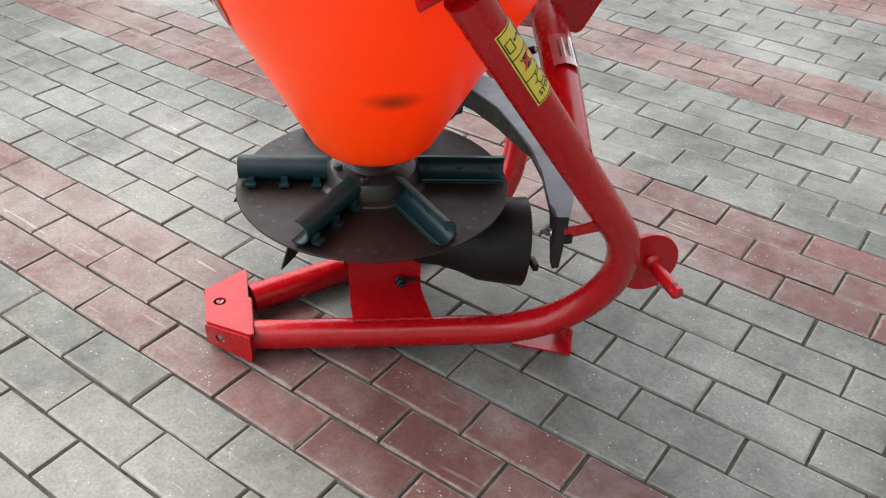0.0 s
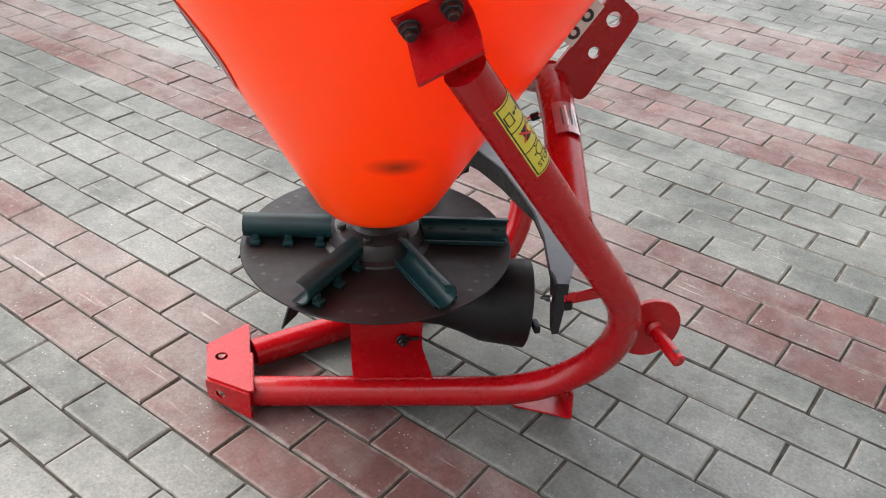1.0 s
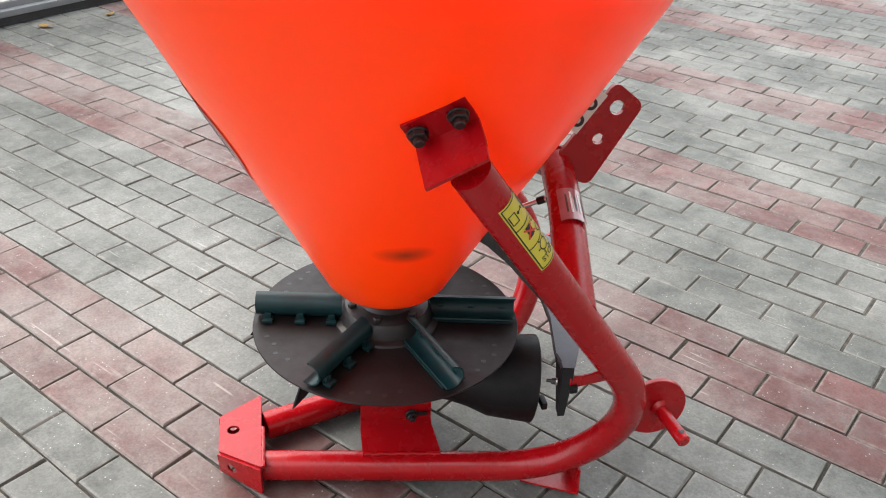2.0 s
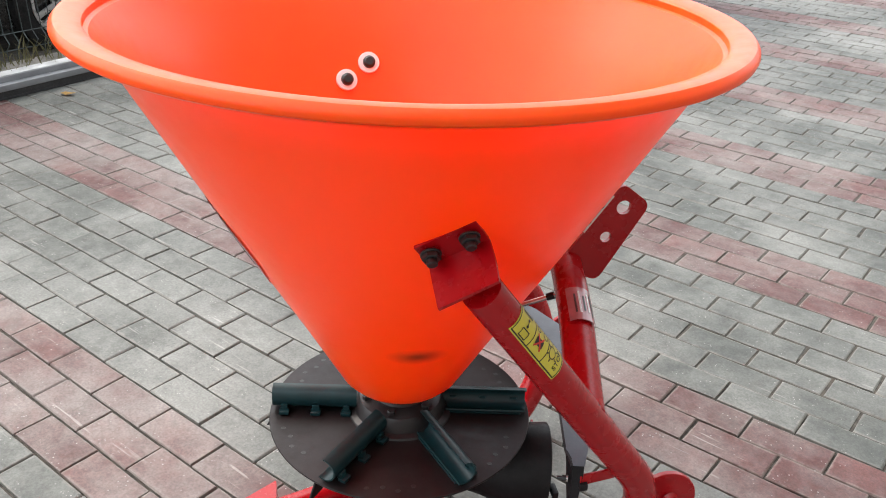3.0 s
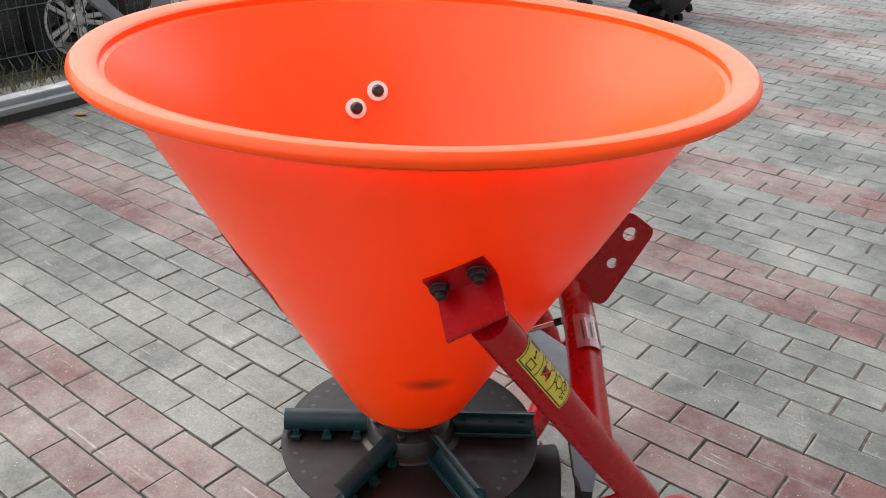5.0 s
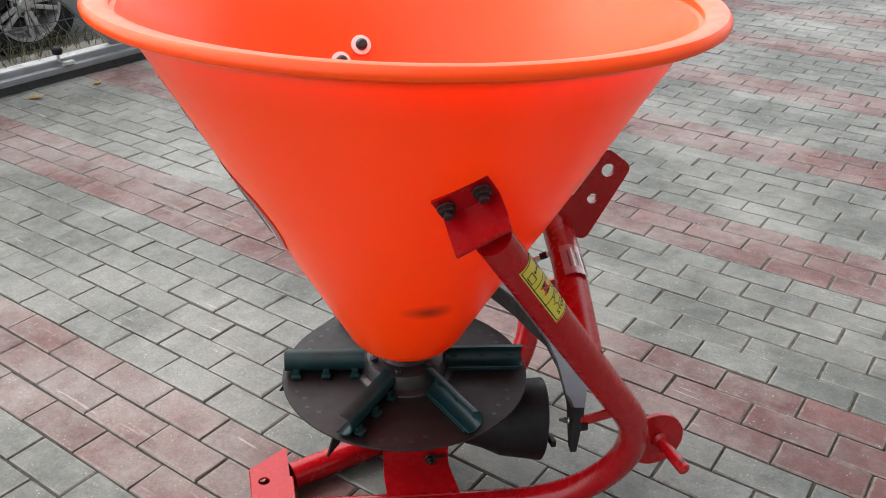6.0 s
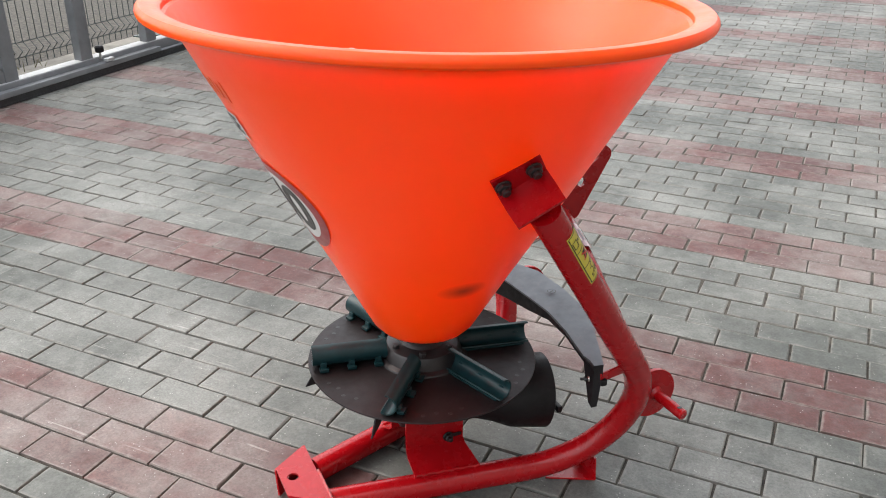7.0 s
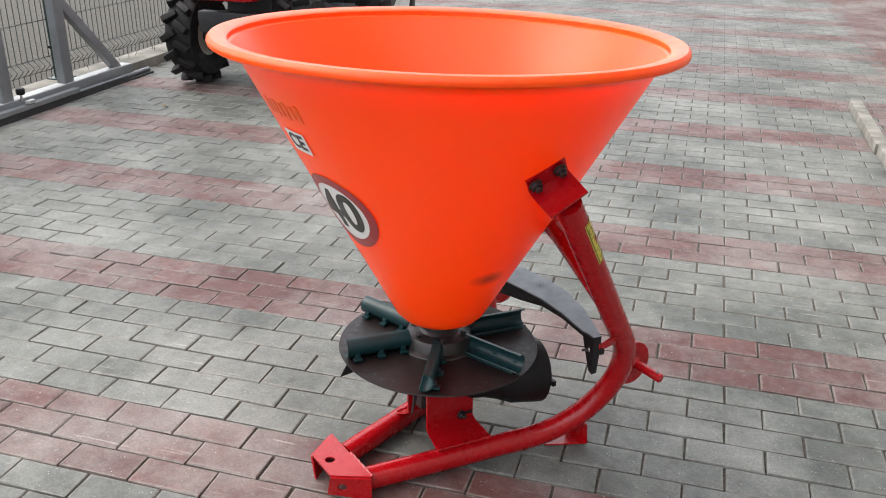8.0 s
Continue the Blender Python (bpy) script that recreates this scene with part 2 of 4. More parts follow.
def elbow(a, q, b, radius, n=18):
    """A straight-arc-straight polyline from a by the corner q to b."""
    a, q, b = Vector(a), Vector(q), Vector(b)
    u, v = (a - q).normalized(), (b - q).normalized()
    half = math.acos(max(-1, min(1, u.dot(v)))) / 2
    back = radius / math.tan(half)
    centre = q + (u + v).normalized() * radius / math.sin(half)
    s, e = q + u * back - centre, q + v * back - centre
    whole = s.angle(e)
    pts = [a]
    for k in range(n + 1):
        w = k / n
        pts.append(centre + (s * math.sin((1 - w) * whole) + e * math.sin(w * whole)) / math.sin(whole))
    return pts + [b]


def plate_bm(outline, thick, m=None, holes=(), bevel=0.0, bm=None):
    """A flat plate in its xy plane from an outline, with round holes (x, y, radius); z from 0 to thick."""
    own = bmesh.new()
    edges = []
    def ring(points):
        vs = [own.verts.new((x, y, 0)) for x, y in points]
        return [own.edges.new((vs[k], vs[(k + 1) % len(vs)])) for k in range(len(vs))]
    edges += ring(outline)
    for x, y, r in holes:
        edges += ring([(x + r * math.cos(2 * math.pi * k / 20), y + r * math.sin(2 * math.pi * k / 20)) for k in range(20)])
    bmesh.ops.triangle_fill(own, use_beauty=True, use_dissolve=False, edges=edges)
    faces = own.faces[:]
    grown = bmesh.ops.extrude_face_region(own, geom=faces)
    bmesh.ops.translate(own, vec=(0, 0, thick), verts=[v for v in grown["geom"] if isinstance(v, bmesh.types.BMVert)])
    if m is not None:
        own.transform(m)
    return joined(bm, own)


def rounded(points, r, n=5):
    """An outline with its corners rounded."""
    out, pts = [], [Vector(p).to_2d() for p in points]
    for k, p in enumerate(pts):
        a, b = pts[k - 1] - p, pts[(k + 1) % len(pts)] - p
        cut = min(r, a.length * 0.45, b.length * 0.45)
        s, e = p + a.normalized() * cut, p + b.normalized() * cut
        for j in range(n + 1):
            w = j / n
            out.append(tuple((1 - w) ** 2 * s + 2 * w * (1 - w) * p + w ** 2 * e))
    return out


def sheet_bm(quads, thick, bm=None):
    """A bent sheet through rows of 3D points, given thickness along the mean normal."""
    own = bmesh.new()
    grid = [[own.verts.new(p) for p in row] for row in quads]
    for r, s in zip(grid, grid[1:]):
        for k in range(len(r) - 1):
            own.faces.new((r[k], r[k + 1], s[k + 1], s[k]))
    bmesh.ops.recalc_face_normals(own, faces=own.faces[:])
    bmesh.ops.solidify(own, geom=own.faces[:], thickness=thick)
    return joined(bm, own)


def text_bm(words, size, m, bold=0.0):
    """Flat raised letters in the built-in font, centred on m."""
    curve = bpy.data.curves.new("letters", "FONT")
    curve.body, curve.size, curve.align_x, curve.align_y, curve.extrude = words, size, "CENTER", "CENTER", 0.0002
    curve.offset = bold
    ob = bpy.data.objects.new("letters", curve)
    scene.collection.objects.link(ob)
    bpy.context.view_layer.update()
    data = bpy.data.meshes.new_from_object(ob.evaluated_get(bpy.context.evaluated_depsgraph_get()))
    bpy.data.objects.remove(ob)
    bm = bmesh.new()
    bm.from_mesh(data)
    bpy.data.meshes.remove(data)
    bm.transform(m)
    return bm


# ---- ground and setting ----

bm = bmesh.new()
bmesh.ops.create_grid(bm, x_segments=8, y_segments=8, size=300)
ground = new("ground", mesh_of("ground", bm, "sand", False))
ground.location = (0, 0, -0.0044)
tagged(ground, "dark sandy bed with narrow joints under the paved yard", "ground", kind="structure")

bm = box_bm((60, 120, 0.02), pose(-33.56, 20, -0.0755), 0)
road = new("road", mesh_of("road", bm, "road", False))
tagged(road, "pale dusty concrete road beyond the wire fence", "road", kind="structure")
# unseen wall, added to block sky light from the yard's right side
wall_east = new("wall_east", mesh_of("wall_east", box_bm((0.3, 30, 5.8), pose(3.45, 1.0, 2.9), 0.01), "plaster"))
tagged(wall_east, "plain grey wall out of view, added to shade the yard", "wall", kind="structure")

# ---- fertiliser spreader ----
STAND = Matrix(((0.99980314, -0.01303881, -0.0149554, 0.0049), (0.01350191, 0.99941902, 0.03129399, 0.0024), (0.01453868, -0.03148975, 0.99939833, 0.0121), (0, 0, 0, 1)))
STAND = STAND @ Matrix.Scale(0.9804, 4)
spreader = thing("fertiliser_spreader", STAND @ pose(0.1, 0.355, 0, 0, 0, 48),
                 "orange cone hopper spreader on a red tubular frame standing on pavers", "spreader")
# the hopper and the disc lean a little on the frame
DISC_LEAN = Matrix.Translation((-0.0046, 0.0105, 0.352)) @ Euler((0.036, 0.002, 0)).to_matrix().to_4x4() @ Matrix.Translation((0, 0, -0.35))
LEANING = Matrix.Translation((0.0005, -0.001, 0.70)) @ Euler((0.011, 0.0210, 0)).to_matrix().to_4x4() @ Matrix.Translation((0, 0, -0.70))
OUTER = [(0.391, 0.058), (0.396, 0.078), (0.406, 0.0965), (0.422, 0.1115), (0.473, 0.1400), (0.553, 0.1842), (0.743, 0.2932), (0.993, 0.4316), (1.04, 0.457)]


def cone(z):
    return float(np.interp(z, [p[0] for p in OUTER], [p[1] for p in OUTER]))


def hopper_bm():
    profile = [(0.045, 0.396)] + [(r, z) for z, r in OUTER]
    profile += [(0.472, 1.054), (0.483, 1.0640), (0.494, 1.0655), (0.506, 1.0645), (0.514, 1.0658), (0.5190, 1.0692), (0.5208, 1.0745), (0.5195, 1.0805),
                (0.5135, 1.0868), (0.505, 1.0885), (0.486, 1.0835), (0.4795, 1.0815), (0.4775, 1.079), (0.477, 1.069), (0.470, 1.066), (0.4655, 1.057)]
    profile += [(r - 0.0065, z + 0.002) for z, r in OUTER[7:4:-1]] + [(0.10, 0.42), (0.045, 0.41)]
    fine = [profile[0]]
    for a, b in zip(profile, profile[1:]):
        n = max(1, int(math.dist(a, b) / 0.05))
        fine += [(a[0] + (b[0] - a[0]) * k / n, a[1] + (b[1] - a[1]) * k / n) for k in range(1, n + 1)]
    return lathe_bm(fine, None, 128, closed=True)


hopper = part("hopper", hopper_bm(), "orange", spreader, "bright orange moulded plastic hopper with a rolled lip", at=LEANING)


def on_cone(azimuth, z, out=0.0):
    """A pose on the hopper's outside: x round it, y up its slope, z outwards."""
    slope = math.atan2(cone(z + 0.05) - cone(z - 0.05), 0.1)
    return (pose(0, 0, 0, 0, 0, azimuth) @ Matrix.Translation((cone(z), 0, z)) @ pose(0, 0, 0, 0, 90 + math.degrees(slope), 0)
            @ pose(0, 0, 0, 0, 0, 90) @ Matrix.Translation((0, 0, out)))


def wrapped(bm, azimuth, z, out):
    """Bends a flat sticker (x across, y up) on to the cone."""
    slope = math.atan2(cone(z + 0.05) - cone(z - 0.05), 0.1)
    for v in bm.verts:
        h = z + v.co.y * math.cos(slope)
        r = cone(h) + (out + v.co.z) * 1.0
        a = radians(azimuth) + v.co.x / cone(z)
        v.co = (r * math.cos(a), r * math.sin(a), h - (out + v.co.z) * 0.5)
    return bm


def ring_bm(r0, r1, thick=0.0003, n=64, squeeze=1.0):
    bm = bmesh.new()
    rings = [[bm.verts.new((r * math.cos(2 * math.pi * k / n), r * math.sin(2 * math.pi * k / n) * squeeze, thick)) for k in range(n)]
             for r in np.linspace(r0, r1, 6)]
    for p, q in zip(rings, rings[1:]):
        for k in range(n):
            bm.faces.new((p[k], q[k], q[(k + 1) % n], p[(k + 1) % n]))
    return bm


def sticker_bm(w, h, thick=0.0003, cols=10, rows=6):
    bm = bmesh.new()
    grid = [[bm.verts.new((w * (i / cols - 0.5), h * (j / rows - 0.5), thick)) for i in range(cols + 1)] for j in range(rows + 1)]
    for j in range(rows):
        for i in range(cols):
            bm.faces.new((grid[j][i], grid[j][i + 1], grid[j + 1][i + 1], grid[j + 1][i]))
    return bm


SIGN_AZ, SIGN_Z = -172.5, 0.728
sign = part("speed_sign", wrapped(ring_bm(0.001, 0.078), SIGN_AZ, SIGN_Z, 0.0012), "white", hopper, "round speed limit sticker with a dark red ring")
part("red_ring", wrapped(ring_bm(0.078, 0.102), SIGN_AZ, SIGN_Z, 0.0014), "crimson", sign)
digits = text_bm("40", 0.128, Matrix.Diagonal((1.0, 1.15, 1, 1)), 0.0035)
bmesh.ops.subdivide_edges(digits, edges=[e for e in digits.edges if e.calc_length() > 0.02], cuts=2)
part("digits", wrapped(digits, SIGN_AZ, SIGN_Z, 0.0022), "ink", sign)
ce = part("ce_sticker", wrapped(sticker_bm(0.078, 0.055), -176.5, 0.89, 0.0012), "white", hopper, "small white sticker with black letters")
part("letters", wrapped(text_bm("CE", 0.052, Matrix.Identity(4), 0.0014), -176.5, 0.89, 0.0022), "ink", ce)


def raised_bars(count, azimuth, z, w, h, gap):
    """Unreadable raised lettering moulded into the plastic."""
    bm = bmesh.new()
    for k in range(count):
        box_bm((w, h * (1 - 0.25 * (k % 2)), 0.0013), Matrix.Translation(((k - (count - 1) / 2) * gap, 0, 0.0)), 0.0006, bm)
    return wrapped(bm, azimuth, z, 0.0001)


part("moulded_lettering", raised_bars(7, -175.5, 0.962, 0.012, 0.042, 0.021), "orange", hopper, "raised lettering in the moulding")


def bolt(parent, m, washer=0.016, head=0.0105, name="bolt", washer_material="bolt", label="black hexagon bolt with a washer"):
    bm = lathe_bm([(0, 0), (washer, 0), (washer, 0.002), (washer - 0.001, 0.003), (0, 0.003)], None, 28)
    b = part(name, bm, washer_material, parent, label, at=m)
    bm = lathe_bm([(0, 0.003), (head * 1.06, 0.003), (head * 1.06, 0.009), (head * 0.9, 0.0105), (0, 0.0105)], None, 6)
    part("bolt_head", bm, "bolt", b, smooth=False)
    bm = lathe_bm([(0, 0.0105), (head * 0.62, 0.0105), (head * 0.62, 0.017), (head * 0.5, 0.0185), (0, 0.0185)], None, 16)
    part("bolt_end", bm, "bolt", b)
    return b


# frame tubes
TUBE = 0.029
NEAR = ((-0.250, -0.045, 0.032), (0.579, -0.182, 0.042), (0.052, -0.3846, 0.7916))
FAR = ((-0.250, 0.070, 0.034), (0.58, 0.36, 0.040), (0.030, 0.413, 0.784))
tube_near = part("frame_tube", tube_bm(elbow(*NEAR, 0.223), TUBE), "red", spreader, "red painted round steel tube bent upwards in a wide bow")
tube_far = part("frame_tube", tube_bm(elbow(*FAR, 0.223), TUBE), "red", spreader)


def weld(parent, a, b, r=0.004):
    pts = [Vector(a).lerp(Vector(b), k / 14) + Vector((0, 0, 0.0015 * math.sin(k * 2.3))) for k in range(15)]
    part("weld_bead", tube_bm(pts, r, 8), "red", parent)


# toe plate: a flat top with slanted sides folded down to the ground
TOE_TOP = [(-0.256, 0.132), (-0.338, 0.072), (-0.337, -0.030), (-0.255, -0.088)]
toe = part("toe_plate", plate_bm(rounded(TOE_TOP, 0.006), 0.005, Matrix.Translation((0, 0, 0.062)), [(-0.310, 0.028, 0.0125)]), "red", spreader,
           "folded red steel toe plate with round holes")


def side_flange(p, q, hole):
    d = (Vector(q) - Vector(p)).normalized()
    length = (Vector(q) - Vector(p)).length
    m = Matrix(((d.x, 0, d.y, p[0]), (d.y, 0, -d.x, p[1]), (0, 1, 0, 0), (0, 0, 0, 1)))
    own = plate_bm(rounded([(0, 0.002), (length, 0.002), (length, 0.062), (0, 0.062)], 0.004), 0.005, m, [(length * hole, 0.032, 0.011)])
    for v in own.verts:  # the toe end slants in under the top
        v.co.y -= math.copysign(0.020, v.co.y - 0.02) * (1 - v.co.z / 0.062) * max(0.0, (-0.255 - v.co.x) / 0.082)
    part("side_flange", own, "red", toe)


side_flange((-0.337, -0.030), (-0.255, -0.088), 0.32)
side_flange((-0.256, 0.132), (-0.338, 0.072), 0.68)
part("end_wall", box_bm((0.005, 0.205, 0.058), Matrix.Translation((-0.2575, 0.022, 0.033)), 0.001), "red", toe)
weld(toe, (-0.252, -0.085, 0.064), (-0.252, 0.03, 0.064))


# upright plates that carry the gearbox, each with a fold and a slotted bolt
def gearbox_plate(side, shift):
    y0, y1 = shift + side * 0.075, shift + side * 0.018
    rows = [[(-0.062, y0, 0.066), (0.090, y0 + side * 0.020, 0.066)], [(-0.062, y1 + side * 0.012, 0.090), (0.080, y1 + side * 0.012, 0.090)],
            [(-0.060, y1, 0.10), (0.080, y1, 0.10)], [(-0.060, y1, 0.245), (0.080, y1, 0.245)]]
    p = part("gearbox_plate", sheet_bm(rows, 0.006), "red", spreader, "red folded steel plate with a slotted hole and bolt")
    face = y1 + side * 0.004
    turn = pose(0.040, face, 0.113, 90 if side < 0 else -90, 0, 0)
    # black strip on the plate, the slot's shaded inside put in as colour
    part("slot", plate_bm(rounded([(-0.022, -0.0045), (0.022, -0.0045), (0.022, 0.0045), (-0.022, 0.0045)], 0.0044), 0.0008,
                          turn @ Matrix.Translation((0.012, 0, 0.0004))), "bolt", p)
    bolt(p, turn @ Matrix.Translation((0, 0, 0.0012)), 0.0125, 0.009)
    weld(p, (-0.060, y0 - side * 0.003, 0.068), (0.088, y0 + side * 0.017, 0.068))


gearbox_plate(-1, -0.008)
gearbox_plate(1, 0.058)

# gearbox under the disc
gearbox = part("gearbox", box_bm((0.13, 0.05, 0.13), Matrix.Translation((0.0, 0.022, 0.205)), 0.015), "iron", spreader, "dark cast gearbox housing")
part("gearbox_neck", lathe_bm([(0, 0.26), (0.05, 0.26), (0.045, 0.30), (0, 0.30)], Matrix.Translation((0, 0.012, 0)), 32), "iron", gearbox)

# bell shaped guard of the drive shaft
bell = [(0.0, 0.0), (0.050, 0.0), (0.054, 0.01), (0.056, 0.05), (0.066, 0.09), (0.081, 0.13), (0.087, 0.20), (0.0885, 0.215), (0.086, 0.217), (0.082, 0.20), (0.06, 0.10), (0.0, 0.09)]
guard = part("shaft_guard", lathe_bm(bell, along((0.072, 0.008, 0.192), (0.30, -0.028, 0.172)), 40), "black", spreader, "black plastic bell guard over the drive shaft")
part("drive_shaft", rod_bm((0.06, 0.012, 0.198), (0.285, -0.018, 0.187), 0.018), "steel", guard)
part("guard_tab", box_bm((0.012, 0.03, 0.016), Matrix.Translation((0.288, -0.092, 0.165)), 0.003), "black", guard)

# spreading disc
disc_profile = [(0.0, 0.310), (0.237, 0.3115), (0.2492, 0.3125), (0.2502, 0.3145), (0.2492, 0.3165), (0.10, 0.3185), (0.0, 0.319)]
disc = part("spreading_disc", lathe_bm(disc_profile, None, 96), "disc", spreader, "dark brown painted spreading disc with small holes", at=DISC_LEAN)
hub_profile = [(0.0, 0.318), (0.100, 0.3185), (0.098, 0.322), (0.088, 0.326), (0.083, 0.345), (0.078, 0.352), (0.05, 0.357), (0.044, 0.364), (0.042, 0.385), (0.05, 0.395), (0.0, 0.395)]
hub = part("hub", lathe_bm(hub_profile, None, 48), "hub", disc, "brown grey cast hub below the hopper outlet")
for k in range(6):
    a = radians(k * 60 + 8)
    part("hub_stud", rod_bm((0.066 * math.cos(a), 0.066 * math.sin(a), 0.35), (0.066 * math.cos(a), 0.066 * math.sin(a), 0.362), 0.008, steps=6), "hub", disc)


# black cap on the closed disc, standing in for a hole's dark inside
def hole_bm(r, a):
    m = Matrix.Translation((r * math.cos(a), r * math.sin(a), 0.3164)) 
    return lathe_bm([(0, 0.0008), (0.0044, 0.0008), (0.0050, 0.0)], m, 12)


random.seed(4)
for k in range(6):
    for j, (da, r) in enumerate(((17, 0.226), (24, 0.219), (31, 0.226), (38, 0.216))):
        part("disc_hole", hole_bm(r, radians(-9 + 60 * k + da)), "bolt", disc)


def blade(azimuth):
    """A gutter shaped throwing blade with three clip feet, lying along x."""
    own = bmesh.new()
    steps, r, wall = 16, 0.0235, 0.003
    angles = [radians(-62 - 210 * k / steps) for k in range(steps + 1)]
    ring = [(-r * math.cos(a), r * math.sin(a)) for a in angles] + [(-(r - wall) * math.cos(a), (r - wall) * math.sin(a)) for a in reversed(angles)]
    xs = (0.082, 0.15, 0.243)
    loops = [[own.verts.new((x, y, z + 0.026)) for y, z in ring] for x in xs]
    for p, q in zip(loops, loops[1:]):
        for j in range(len(p)):
            own.faces.new((p[j], p[(j + 1) % len(p)], q[(j + 1) % len(p)], q[j]))
    for loop in (loops[0], loops[-1]):
        n = len(loop)
        for j in range(steps):
            own.faces.new((loop[j], loop[j + 1], loop[n - 2 - j], loop[n - 1 - j]))
    m = pose(0, 0, 0.319, 0, 0, azimuth) @ Matrix.Translation((0, 0.0, 0))
    own.transform(m)
    b = part("blade", own, "teal", disc, "dark teal plastic gutter blade")
    for x in (0.102, 0.160, 0.220):
        foot = box_bm((0.019, 0.016, 0.007), Matrix.Translation((x, 0.027, 0.004)), 0.0015)
        box_bm((0.013, 0.010, 0.016), Matrix.Translation((x, 0.0215, 0.010)), 0.0015, foot)
        foot.transform(m)
        part("clip_foot", foot, "teal", b)
    part("base_strip", box_bm((0.150, 0.018, 0.004), m @ Matrix.Translation((0.158, -0.004, 0.002)), 0.001), "teal", b)
    return b


for k in range(6):
    blade(60 * k - 10)

# black fins below the disc's edge
for a, z in ((-135, 0.305), (172, 0.307), (100, 0.305)):
    own = plate_bm([(0, 0), (0.055, 0.0), (0.075, -0.035), (0.04, -0.028), (0.012, -0.012)], 0.003, pose(0, 0, 0, 90, 0, 0))
    own.transform(pose(0, 0, z, 0, 0, a) @ Matrix.Translation((0.185, 0, 0)))
    part("under_fin", own, "black", disc, "thin black fin under the disc")


# brackets that bolt the hopper to the tubes
def hopper_bracket(flip, turn):
    m = pose(0, 0, 0, 0, 0, turn) @ Matrix.Diagonal((1, flip, 1, 1))
    def p(x, y, z):
        return m @ Vector((x + 0.001, y + 0.019, z - 0.007))
    face = [[p(-0.036, -0.377, 0.852), p(0.040, -0.398, 0.897)], [p(-0.014, -0.363, 0.820), p(0.062, -0.385, 0.864)]]
    b = part("hopper_bracket", sheet_bm(face, 0.005), "red", spreader, "red angle bracket bolted to the hopper")
    wing = [[p(-0.014, -0.362, 0.820), p(0.062, -0.384, 0.865)], [p(-0.013, -0.392, 0.805), p(0.064, -0.413, 0.850)], [p(-0.012, -0.430, 0.790), p(0.062, -0.448, 0.836)]]
    part("wing", sheet_bm(wing, 0.005), "red", b)
    for x, y, z in ((-0.014, -0.379, 0.843), (0.034, -0.392, 0.871)):
        away = (p(x, y, z) - p(x, y + 0.0878, z + 0.049)).normalized()
        start = p(x, y, z) - away * 0.001
        bolt(b, along(start, start + away), 0.0145, 0.0125)
    return b


hopper_bracket(1, 0)
hopper_bracket(-1, 6)
# inner ends of the far bracket's bolts, with pale washers
for x, y, z in ((-0.028, 0.349, 0.903), (-0.079, 0.364, 0.874)):
    a = math.degrees(math.atan2(y, x))
    inward = Vector((-math.cos(radians(a)) * 0.87, -math.sin(radians(a)) * 0.87, 0.49))
    r = cone(z) - 0.0095
    base = Vector((r * math.cos(radians(a)), r * math.sin(radians(a)), z))
    w = part("washer_plate", lathe_bm([(0, 0), (0.0215, 0), (0.0215, 0.0035), (0.0205, 0.005), (0.0125, 0.005), (0.0, 0.005)], along(base, base + inward), 36), "white", hopper,
             "pale washer with a black bolt head inside the hopper")
    part("bolt_head", lathe_bm([(0, 0.005), (0.0125, 0.005), (0.012, 0.011), (0.008, 0.014), (0, 0.014)], along(base, base + inward), 20), "bolt", w)


# lower link pins on round plates at both bows
def link_pin(x, y, z, side):
    p = part("pin_plate", lathe_bm([(0, 0), (0.059, 0), (0.060, 0.001), (0.060, 0.009), (0.059, 0.010), (0, 0.010)],
                                   along((x, y + 0.005 * side, z), (x, y - side, z)), 48), "red", spreader, "round red steel plate carrying the link pin")
    root, end = Vector((x + 0.008, y + side * 0.004, z - 0.001)), Vector((x + 0.024, y + side * 0.088, z - 0.014))
    pin = part("link_pin", rod_bm(root, end, 0.0125, steps=28, bevel=0.003), "red", p, "red link pin with a cross hole")
    # the hole's shaded inside is a black cap on the solid pin
    part("cross_hole", lathe_bm([(0, 0.0004), (0.0052, 0.0004), (0.0056, 0)], along(end + Vector((-0.003, -side * 0.014, 0.0146)), end + Vector((-0.003, -side * 0.014, 1))), 16), "bolt", pin)
    part("collar", lathe_bm([(0.0125, 0), (0.018, 0), (0.014, 0.008), (0.0125, 0.008)], along(root, end), 24), "red", pin)


link_pin(0.462, -0.205, 0.226, -1)
link_pin(0.463, 0.383, 0.226, 1)


# head frame: two legs from the bows to the top link plates
bar_near = elbow((0.250, -0.306, 0.512), (0.288, -0.100, 0.590), (0.304, 0.018, 0.622), 0.20, 8)
head = part("head_bar", tube_bm(bar_near, 0.030), "red", spreader, "red cross tube between the uprights")
part("head_bar", tube_bm(elbow((0.235, 0.330, 0.512), (0.288, 0.130, 0.590), (0.304, 0.020, 0.622), 0.20, 8), 0.030), "red", spreader)
LUG = rounded([(0.360, 0.584), (0.447, 0.735), (0.390, 0.779), (0.283, 0.622)], 0.018)


def lug(y):
    m = Matrix(((1, 0, 0, 0), (0, 0, -1, y), (0, 1, 0, 0), (0, 0, 0, 1)))
    p = part("top_link_plate", plate_bm(LUG, 0.009, m, [(0.397, 0.731, 0.0135), (0.369, 0.674, 0.0105)]), "red", spreader, "red top link plate with two holes")
    return p


link_plate = lug(0.004)
